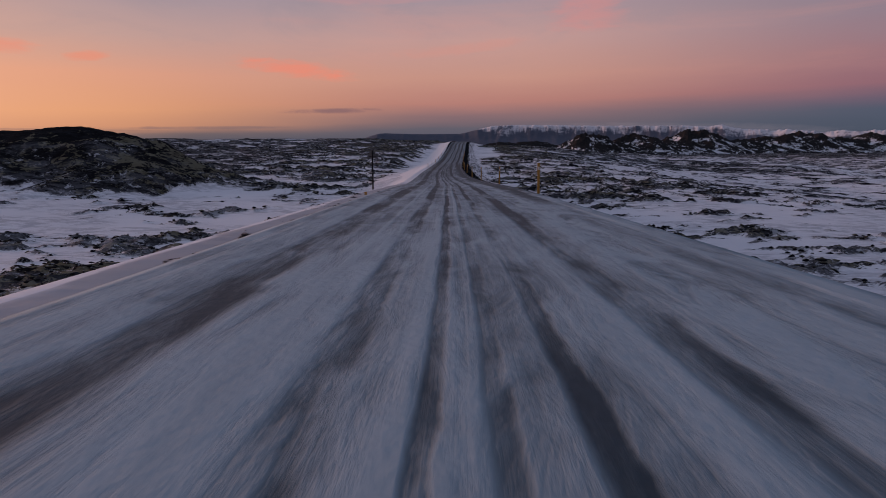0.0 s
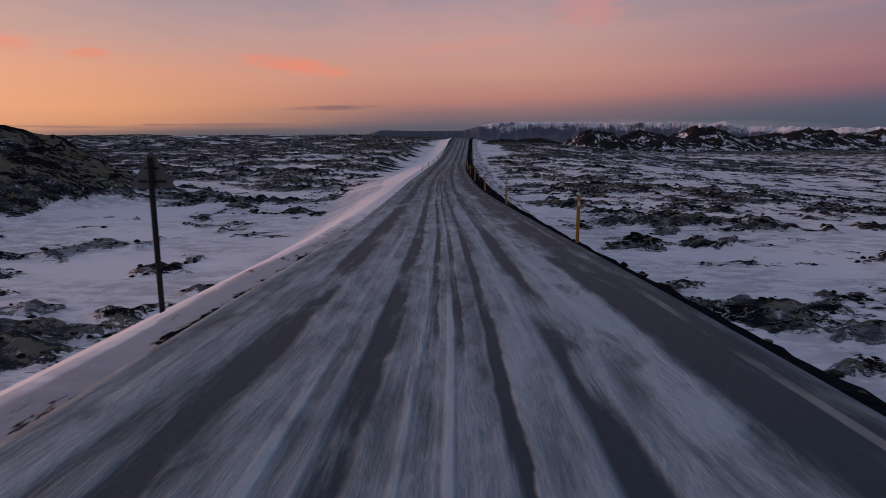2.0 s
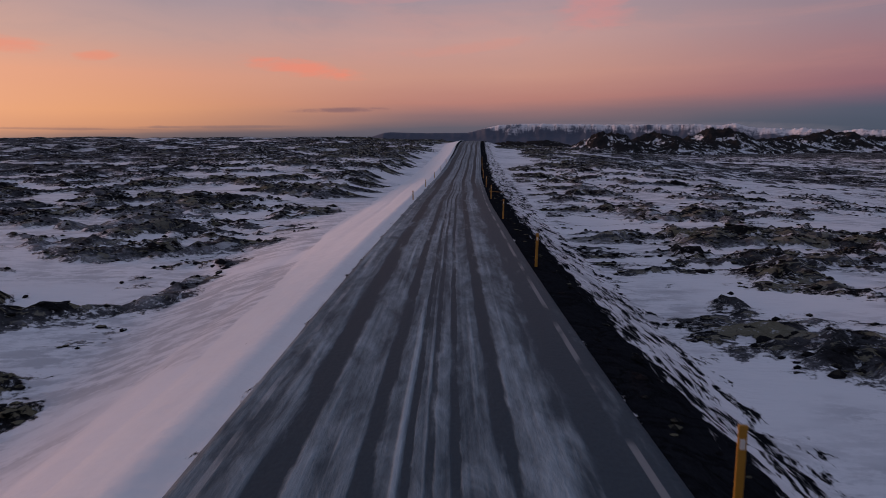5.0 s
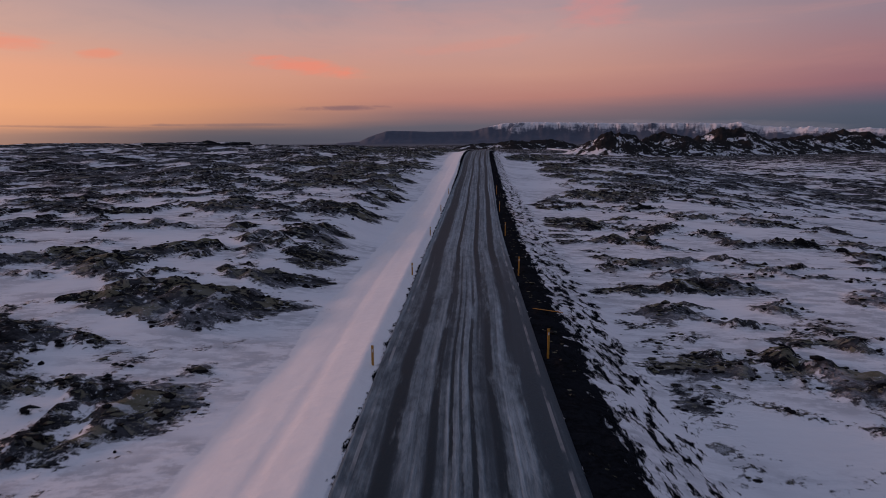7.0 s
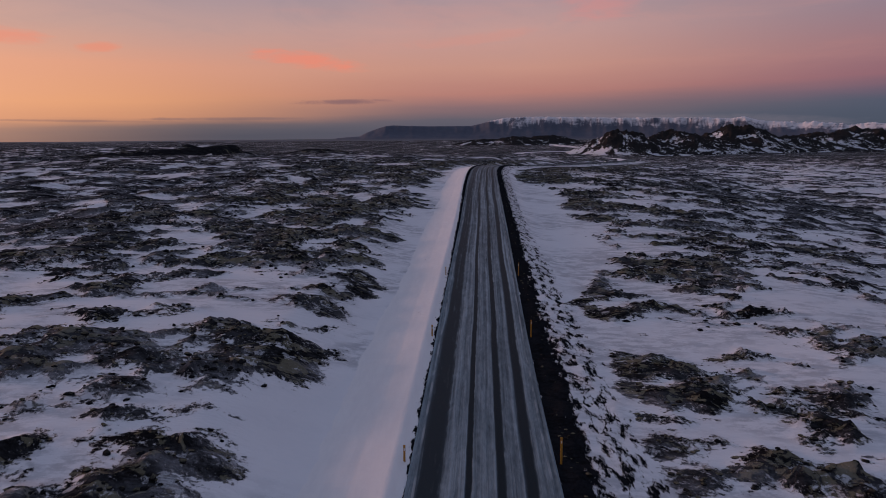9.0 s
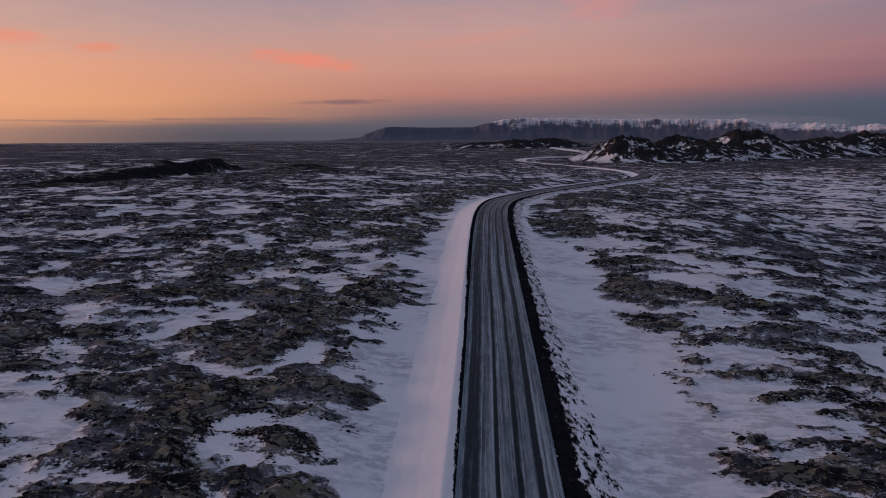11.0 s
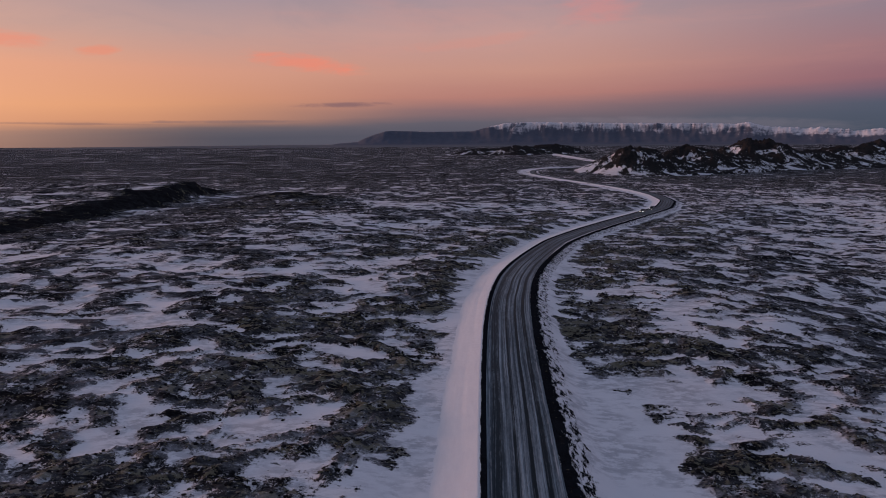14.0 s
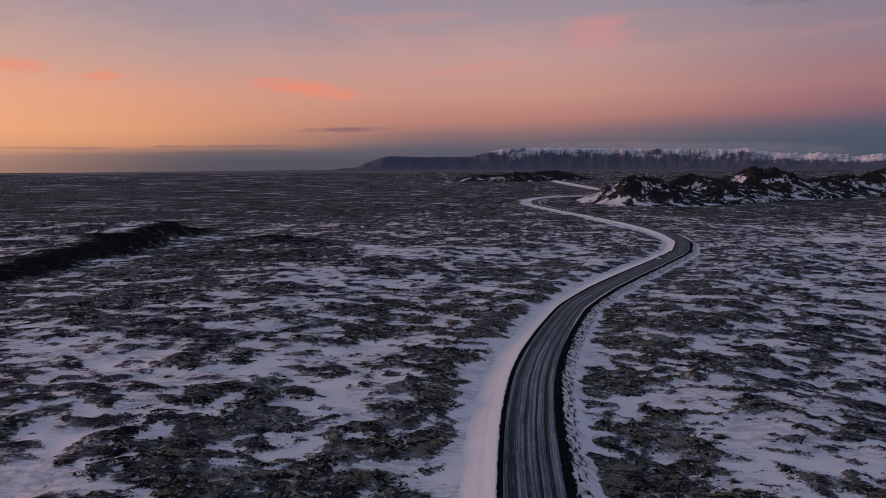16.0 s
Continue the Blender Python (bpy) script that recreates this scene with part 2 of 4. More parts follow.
    veil = k.math("MULTIPLY", k.math("MULTIPLY", k.math("MULTIPLY", k.step(c, 0.42, 0.0), bare), lee), k.step(k.noise(k.mapped(p, (0.9, 2.0, 1.0)), 1.0, 6, 0.72), 0.30, 0.66))
    lava = k.mix(k.math("MULTIPLY", veil, 0.80), lava, (0.44, 0.45, 0.50))
    col = k.mix(rock, snow, lava)
    stones = k.noise(p, 5.0, 5, 0.7)
    # this black also paints the shade on the bank's road-side face
    grav_shade = k.mix(stones, (0.003, 0.0035, 0.005), (0.026, 0.028, 0.034))
    g = k.step(k.math("ADD", gravel_shade, k.math("MULTIPLY", k.math("SUBTRACT", k.noise(k.mapped(p, (1.7, 0.75, 1.3), rot=(0, 0, 0.55)), 1.0, 7, 0.74), 0.5), 2.3)), 0.44, 0.54)
    col = k.mix(g, col, grav_shade)
    rough = k.mix(k.math("MAXIMUM", rock, g), (0.62,) * 3, (0.92,) * 3)
    h = k.math("ADD", k.math("MULTIPLY", k.noise(p, 1.1, 6, 0.65), 0.6), k.math("MULTIPLY", k.noise(p, 7.0, 4, 0.6), 0.25))
    hs = k.math("MULTIPLY", k.noise(k.mapped(p, (0.6, 1.3, 1.0)), 1.2, 4), 0.12)
    h = k.math("SUBTRACT", h, k.math("MULTIPLY", crack, 0.35))
    height = k.math("ADD", k.math("MULTIPLY", h, k.math("MAXIMUM", rock, g)), hs)
    finish(k, col, rough, bump(k, height, 1.0, 0.6), spec=k.math("MULTIPLY", k.math("SUBTRACT", 1.0, k.math("MAXIMUM", rock, g)), 0.2))
    return m


def make_road():
    m, k = material("icy_asphalt")
    uv = k.add("ShaderNodeUVMap", uv_map="lane").outputs[0]
    s = k.add("ShaderNodeSeparateXYZ")
    k.put(s.inputs[0], uv)
    u0, v = s.outputs[0], s.outputs[1]
    # wheel paths drift a little from side to side
    drift = k.math("MULTIPLY", k.math("SUBTRACT", k.noise(k.combine(0, k.math("MULTIPLY", v, 0.03), 0), 1.0, 2), 0.5), 0.7)
    u = k.math("ADD", u0, drift)
    streak = k.noise(k.combine(k.math("MULTIPLY", u, 1.7), k.math("MULTIPLY", v, 0.060), 0), 1.0, 4, 0.55, 0.5)
    fine = k.noise(k.combine(k.math("MULTIPLY", u, 4.5), k.math("MULTIPLY", v, 0.16), 7), 1.0, 2, 0.5, 0.8)
    blot = k.noise(k.combine(k.math("MULTIPLY", u, 2.1), k.math("MULTIPLY", v, 0.60), 3), 1.0, 7, 0.66, 0.8)
    uw = k.math("ADD", u, k.math("MULTIPLY", k.math("SUBTRACT", blot, 0.5), 0.15))
    worn = None
    for c, w, a in ((-2.20, 0.36, 1.0), (-0.88, 0.19, 1.0), (-0.29, 0.08, 0.95), (0.03, 0.08, 0.6), (0.42, 0.10, 0.9), (1.20, 0.22, 1.0), (2.75, 0.40, 0.30)):
        t = k.math("MULTIPLY", k.step(k.math("ABSOLUTE", k.math("SUBTRACT", uw, c)), w, w * 0.40), a)
        worn = t if worn is None else k.math("MAXIMUM", worn, t)
    patchy = k.step(k.noise(k.combine(k.math("MULTIPLY", u, 1.3), k.math("MULTIPLY", v, 0.17), 11), 1.0, 5, 0.6), 0.36, 0.60, 0.12, 1.0)
    # the snow thins along the way
    base = k.ramp(k.math("DIVIDE", v, 400.0), [(0.0, (0.72,) * 3), (0.035, (0.66,) * 3), (0.07, (0.58,) * 3), (0.12, (0.58,) * 3), (0.20, (0.42,) * 3), (0.38, (0.36,) * 3), (0.60, (0.27,) * 3), (1.0, (0.16,) * 3)])
    a = k.math("ADD", base, k.math("MULTIPLY", k.math("SUBTRACT", streak, 0.5), 0.95))
    a = k.math("ADD", a, k.math("MULTIPLY", k.math("SUBTRACT", fine, 0.5), 0.22))
    a = k.math("ADD", a, k.math("MULTIPLY", k.math("SUBTRACT", blot, 0.5), k.step(v, 40.0, 110.0, 0.90, 0.50)))
    a = k.math("SUBTRACT", a, k.math("MULTIPLY", k.math("MULTIPLY", worn, patchy), k.step(v, 4.0, 30.0, 0.44, 0.66)))
    # snow swept into a pale band beside the east lane's outer path
    swept = k.math("MULTIPLY", k.step(k.math("ABSOLUTE", k.math("SUBTRACT", uw, 2.05)), 0.55, 0.10), k.step(blot, 0.38, 0.62))
    a = k.math("ADD", a, k.math("MULTIPLY", swept, k.step(v, 45.0, 80.0, 0.22, 0.0)))
    # the east edge is blown clear farther on
    a = k.math("SUBTRACT", a, k.math("MULTIPLY", k.step(k.math("ADD", uw, k.math("MULTIPLY", k.math("SUBTRACT", patchy, 0.5), 0.5)), 2.1, 2.7), k.step(v, 16.0, 34.0, 0.0, 0.38)))
    # farther on the wheel paths are worn clean to the tar, with even strips of ice between them
    paths = None
    for c, w, d in ((-2.45, 0.72, 0.75), (-0.64, 0.20, 1.0), (0.86, 0.26, 1.0), (2.22, 0.36, 0.95)):
        t = k.math("MULTIPLY", k.step(k.math("ABSOLUTE", k.math("SUBTRACT", uw, c)), w, w * 0.45), d)
        paths = t if paths is None else k.math("MAXIMUM", paths, t)
    even = k.ramp(k.math("DIVIDE", v, 1000.0), [(0.0, (0.50,) * 3), (0.16, (0.47,) * 3), (0.30, (0.38,) * 3), (0.50, (0.30,) * 3)])
    thread = k.noise(k.combine(k.math("MULTIPLY", uw, 3.6), k.math("MULTIPLY", v, 0.022), 31), 1.0, 3, 0.6, 0.3)
    even = k.math("ADD", even, k.math("MULTIPLY", k.math("SUBTRACT", thread, 0.5), k.step(v, 150.0, 240.0, 0.5, 1.3)))
    even = k.math("ADD", even, k.math("MULTIPLY", k.math("SUBTRACT", streak, 0.5), 0.40))
    even = k.math("ADD", even, k.math("MULTIPLY", k.math("SUBTRACT", blot, 0.5), 0.40))
    even = k.math("ADD", even, k.math("MULTIPLY", k.math("SUBTRACT", fine, 0.5), 0.34))
    even = k.math("SUBTRACT", even, k.math("MULTIPLY", k.math("MULTIPLY", paths, k.step(patchy, 0.2, 0.9, 0.70, 1.0)), k.step(v, 170.0, 260.0, 0.62, 0.36)))
    along = k.step(v, 112.0, 168.0)
    a = k.math("ADD", k.math("MULTIPLY", a, k.math("SUBTRACT", 1.0, along)), k.math("MULTIPLY", even, along))
    worn = k.math("MAXIMUM", k.math("MULTIPLY", worn, k.math("SUBTRACT", 1.0, along)), k.math("MULTIPLY", paths, along))
    # thin windrows squeezed out beside the wheel paths
    rows_ = None
    for c, w in ((-0.44, 0.05), (-0.07, 0.04), (0.82, 0.05), (1.72, 0.06), (-1.38, 0.05)):
        t = k.step(k.math("ABSOLUTE", k.math("SUBTRACT", u, c)), w * 1.6, w * 0.4)
        rows_ = t if rows_ is None else k.math("MAXIMUM", rows_, t)
    kept = k.step(k.noise(k.combine(k.math("MULTIPLY", u, 2.0), k.math("MULTIPLY", v, 0.07), 23), 1.0, 4), 0.45, 0.62)
    a = k.math("ADD", a, k.math("MULTIPLY", k.math("MULTIPLY", rows_, kept), k.step(v, 100.0, 160.0, 0.30, 0.0)))
    wisp = k.noise(k.combine(k.math("MULTIPLY", u, 1.1), k.math("MULTIPLY", v, 0.22), 47), 1.0, 7, 0.60, 1.6)
    a = k.math("ADD", a, k.math("MULTIPLY", k.math("SUBTRACT", wisp, 0.5), k.step(v, 90.0, 150.0, 0.75, 0.30)))
    hair = k.noise(k.combine(k.math("MULTIPLY", u, 9.0), k.math("MULTIPLY", v, 0.11), 41), 1.0, 4, 0.62, 0.25)
    a = k.math("ADD", a, k.math("MULTIPLY", k.math("SUBTRACT", hair, 0.5), k.step(v, 90.0, 180.0, 0.22, 0.42)))
    crust = k.noise(k.combine(k.math("MULTIPLY", u, 6.0), k.math("MULTIPLY", v, 1.7), 43), 1.0, 6, 0.7, 0.6)
    a = k.math("ADD", a, k.math("MULTIPLY", k.math("SUBTRACT", crust, 0.5), 0.26))
    snow = k.step(a, 0.10, 0.92)
    p = k.add("ShaderNodeNewGeometry").outputs["Position"]
    tar = k.mix(k.noise(p, 18.0, 4), (0.020, 0.033, 0.045), (0.042, 0.063, 0.080))
    tar = k.mix(k.math("MULTIPLY", worn, k.step(v, 60.0, 150.0)), tar, (0.006, 0.013, 0.018))
    ice = k.mix(k.noise(k.combine(k.math("MULTIPLY", u, 5.0), k.math("MULTIPLY", v, 0.4), 5), 1.0, 4), (0.215, 0.28, 0.325), (0.365, 0.44, 0.49))
    col = k.mix(snow, tar, ice)
    # painted edge lines, half worn away under the ice
    line = k.step(k.math("ABSOLUTE", k.math("SUBTRACT", k.math("ABSOLUTE", u0), 3.12)), 0.075, 0.05)
    line = k.math("MULTIPLY", line, k.step(k.noise(k.combine(u0, k.math("MULTIPLY", v, 0.35), 19), 1.0, 4), 0.42, 0.58))
    col = k.mix(k.math("MULTIPLY", line, 0.24), col, (0.60, 0.60, 0.60))
    rough = k.mix(snow, (0.62,) * 3, (0.75,) * 3)
    h = k.math("ADD", k.math("MULTIPLY", snow, 0.7), k.math("MULTIPLY", k.noise(p, 9.0, 4), 0.3))
    finish(k, col, rough, bump(k, h, 0.7, 0.06), spec=0.12)
    return m


def make_rock(name, capped):
    m, k = material(name)
    p = k.add("ShaderNodeNewGeometry").outputs["Position"]
    col = lava_colour(k, p)
    if capped:
        cap = k.step(k.math("ADD", up(k), k.math("MULTIPLY", k.math("SUBTRACT", k.noise(p, 3.0, 5), 0.5), 0.9)), 0.95, 1.08)
        col = k.mix(cap, col, (0.66, 0.68, 0.73))
    finish(k, col, 0.95, bump(k, k.noise(p, 6.0, 6, 0.7), 0.8, 0.12), spec=0.02)
    return m


def make_hill():
    """Dark cinder slopes with snow lying in hollows and on the lee ledges."""
    m, k = material("cinder_hill")
    p = k.add("ShaderNodeNewGeometry").outputs["Position"]
    hollow = k.attr("hollow")
    n = k.math("SUBTRACT", k.noise(k.mapped(p, (0.045, 0.045, 0.06)), 1.0, 9, 0.72, 0.6), 0.5)
    fine = k.math("SUBTRACT", k.noise(k.mapped(p, (0.22, 0.22, 0.26)), 1.0, 8, 0.78), 0.5)
    c = k.math("ADD", k.math("ADD", hollow, k.math("MULTIPLY", n, 1.5)), k.math("MULTIPLY", fine, 1.5))
    snow = k.step(c, 0.14, 0.22)
    rock = k.mix(k.noise(p, 0.12, 6, 0.65), (0.008, 0.008, 0.010), (0.045, 0.043, 0.043))
    col = k.mix(snow, rock, (0.64, 0.66, 0.71))
    finish(k, col, 0.9, bump(k, k.noise(p, 0.35, 7, 0.7), 1.0, 2.2), spec=0.02)
    return m


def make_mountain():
    """Basalt tinted blue-grey for distance haze, under a snowy plateau rim, snow thinning down the gullies."""
    m, k = material("far_hazed_basalt")
    p = k.add("ShaderNodeNewGeometry").outputs["Position"]
    fine = k.math("SUBTRACT", k.noise(k.mapped(p, (0.03, 0.03, 0.05)), 1.0, 6, 0.7, 0.4), 0.5)
    snow = k.step(k.math("ADD", k.attr("snow"), k.math("MULTIPLY", fine, 0.7)), -0.25, 0.65)
    # the haze of distance is mixed into the rock's colour
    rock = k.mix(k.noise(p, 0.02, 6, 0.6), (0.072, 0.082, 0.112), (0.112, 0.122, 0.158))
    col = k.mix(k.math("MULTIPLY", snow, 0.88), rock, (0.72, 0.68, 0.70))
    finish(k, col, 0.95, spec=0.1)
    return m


def make_sea():
    m, k = material("cold_sea")
    p = k.add("ShaderNodeNewGeometry").outputs["Position"]
    col = k.mix(k.noise(k.mapped(p, (0.002, 0.006, 1)), 1.0, 4), (0.050, 0.062, 0.084), (0.085, 0.095, 0.115))
    finish(k, col, 0.75, bump(k, k.noise(p, 0.05, 4), 0.3, 1.0), spec=0.2)
    return m


def make_paint(name, low, high, rough, metal=0.0, scale=9.0):
    m, k = material(name)
    p = k.add("ShaderNodeTexCoord").outputs["Object"]
    n = k.noise(p, scale, 5, 0.6)
    finish(k, k.mix(n, low, high), rough, bump(k, n, 0.2, 0.01), metal)
    return m


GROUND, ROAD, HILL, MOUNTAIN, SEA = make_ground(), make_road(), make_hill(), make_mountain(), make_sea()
ROCK, ROCK_CAPPED = make_rock("bare_lava", False), make_rock("snow_dusted_lava", True)
YELLOW = make_paint("weathered_yellow_plastic", (0.30, 0.145, 0.012), (0.42, 0.21, 0.022), 0.55)
REFLECT = make_paint("reflector_film", (0.60, 0.58, 0.52), (0.72, 0.70, 0.66), 0.3)
BLACK = make_paint("black_cap_plastic", (0.015, 0.015, 0.017), (0.03, 0.03, 0.03), 0.6)
STEEL = make_paint("dull_galvanised_steel", (0.004, 0.0045, 0.006), (0.010, 0.011, 0.013), 0.95)
PLATE = make_paint("bare_aluminium_sign_back", (0.07, 0.072, 0.076), (0.10, 0.10, 0.105), 0.7)
CAR_DARK = make_paint("dark_car_paint", (0.015, 0.016, 0.020), (0.025, 0.026, 0.03), 0.35, 0.2)
CAR_GREY = make_paint("grey_car_paint", (0.05, 0.052, 0.056), (0.075, 0.075, 0.08), 0.35, 0.3)
GLASS = make_paint("tinted_car_glass", (0.01, 0.011, 0.013), (0.015, 0.016, 0.018), 0.08)
RUBBER = make_paint("tyre_rubber", (0.012, 0.012, 0.012), (0.02, 0.02, 0.02), 0.85)
RIM = make_paint("alloy_rim", (0.25, 0.25, 0.26), (0.35, 0.35, 0.36), 0.4, 0.8)
PALE = make_paint("frosted_stone", (0.50, 0.49, 0.50), (0.66, 0.65, 0.67), 0.9, 0.0, 1.2)
m_lamp, k_lamp = material("lit_headlamp")
finish(k_lamp, (0.9, 0.88, 0.8), 0.3, emit=(1.0, 0.93, 0.80), power=7.0)
LAMP = m_lamp
m_tail, k_tail = material("amber_marker")
finish(k_tail, (0.5, 0.06, 0.02), 0.3)
TAIL = m_tail


# ---- the lie of the land ----
def grid_noise(x, y, seed):
    """Gradient noise of the plane, about -0.7 to 0.7, one feature a unit."""
    turn = np.random.default_rng(seed).random((256, 256)) * 2 * np.pi
    gx, gy = np.cos(turn), np.sin(turn)
    xi, yi = np.floor(x).astype(np.int64), np.floor(y).astype(np.int64)
    fx, fy = x - xi, y - yi
    sx, sy = fx * fx * fx * (fx * (fx * 6 - 15) + 10), fy * fy * fy * (fy * (fy * 6 - 15) + 10)

    def corner(i, j):
        a, b = (xi + i) & 255, (yi + j) & 255
        return gx[a, b] * (fx - i) + gy[a, b] * (fy - j)

    low = corner(0, 0) * (1 - sx) + corner(1, 0) * sx
    high = corner(0, 1) * (1 - sx) + corner(1, 1) * sx
    return low * (1 - sy) + high * sy


def fbm(x, y, octaves, seed, gain=0.5):
    total, amp = 0, 1.0
    for i in range(octaves):
        total = total + amp * grid_noise(x * 2.03 ** i + 17.3 * i, y * 2.03 ** i - 9.1 * i, seed + i)
        amp *= gain
    return total


def smooth(v, lo, hi):
    t = np.clip((v - lo) / (hi - lo), 0, 1)
    return t * t * (3 - 2 * t)


# the road's middle line: north, east, height
LINE = [(-80, 0.00, 3.40), (-40, 0.00, 2.00), (-10, 0.00, 0.70), (5, 0.00, 0.00), (20, 0.00, -0.65), (35, -0.05, -1.35), (50, -0.25, -2.20), (65, -0.75, -2.85), (80, -1.15, -3.40), (95, -1.30, -3.70), (125, -1.25, -4.35), (155, -0.70, -4.55), (170, -0.30, -4.55), (185, 0.20, -4.15), (205, 1.00, -3.30), (225, 1.80, -2.50), (245, 2.45, -1.45), (262, 3.05, -0.50), (280, 3.70, 0.20), (302, 4.85, 0.75), (320, 6.45, 0.60), (338, 9.10, 0.00), (354, 12.65, -0.90), (376.2, 19.10, -2.20), (405.5, 28.94, -3.89), (434.8, 43.63, -5.29), (461.8, 60.01, -6.25), (497.8, 83.18, -7.49), (537.1, 107.47, -8.84), (579.9, 124.42, -10.19), (624.9, 131.77, -11.31), (666.5, 133.47, -12.44), (709.2, 131.21, -13.56), (788, 123.29, -15.81), (889.2, 109.73, -18.74), (990.5, 99.56, -21.66), (1046.8, 98.43, -23.01), (1114.2, 105.21, -24.25), (1181.8, 126.68, -25.49), (1226.8, 158.32, -26.27), (1260.5, 214.82, -26.95), (1288.6, 305.22, -27.40)]
_y = np.arange(-80, 1289, 1.0)
_line = np.array(LINE, float)


def eased(values, width):
    kern = np.hanning(2 * width + 1)
    kern /= kern.sum()
    return np.convolve(np.pad(values, width, mode="reflect", reflect_type="odd"), kern, "valid")


_x = eased(np.interp(_y, _line[:, 0], _line[:, 1]), 14)
_z = eased(np.interp(_y, _line[:, 0], _line[:, 2]), 9)
_dx = np.gradient(_x, _y)


def line_x(y):
    return np.interp(y, _y, _x)


def line_z(y):
    return np.where(y > 1288, -27.40 - (y - 1288) * 0.005, np.interp(y, _y, _z))


def line_slope(y):
    return np.where(y > 1283, 0, np.interp(y, _y, _dx))


STATIONS = [-80, 0, 50, 80, 120, 170, 220, 270, 330, 385, 440, 560, 760, 1020, 1300, 2000, 2800, 3700, 4800]
FIELDS = {
    -600: [-1, -1, -1, -1, -1, -1, -1, 0, 1, 0.5, -1, -6, -13, -21, -27, -34, -38, -40.3, -46],
    -120: [-2, -4, -5, -4.5, -4, -2.5, -1.0, 1.2, 2.6, 1.6, -0.6, -6, -12.5, -20.5, -26, -34, -38, -40.3, -46],
    -26: [-3, -6.5, -8.2, -6.8, -5.3, -3.0, -2.0, 0.2, 1.0, -1.3, -4.4, -8.8, -14.2, -22, -27, -34, -38, -40.3, -46],
    20: [-3, -6.5, -7.7, -6.2, -6.3, -5.3, -4.4, -2.5, -1.9, -4.2, -7.2, -11.2, -16.3, -23, -27.5, -34, -38, -40.3, -46],
    110: [-6, -9, -10.5, -11, -12, -12.5, -12.5, -11.5, -10, -11, -12.5, -15.5, -20, -25, -28, -34, -38, -40.3, -46],
    240: [-10, -11, -12, -13, -14, -15, -16, -16.5, -16.5, -17, -18, -21, -24, -26.5, -28.5, -34, -38, -40.3, -46],
    900: [-14, -14, -15, -16, -17, -18, -19, -20, -21, -21.5, -22.5, -24, -26, -28, -29.5, -34, -38, -40.3, -46],
}


def field_height(side, y):
    """Height of the open land, side metres east of the road."""
    keys = sorted(FIELDS)
    rows = [np.interp(y, STATIONS, FIELDS[q]) for q in keys]
    out = np.where(side <= keys[0], rows[0], rows[-1])
    for a, b, ra, rb in zip(keys, keys[1:], rows, rows[1:]):
        f = smooth(side, a, b)
        out = np.where((side > a) & (side <= b), ra * (1 - f) + rb * f, out)
    return out


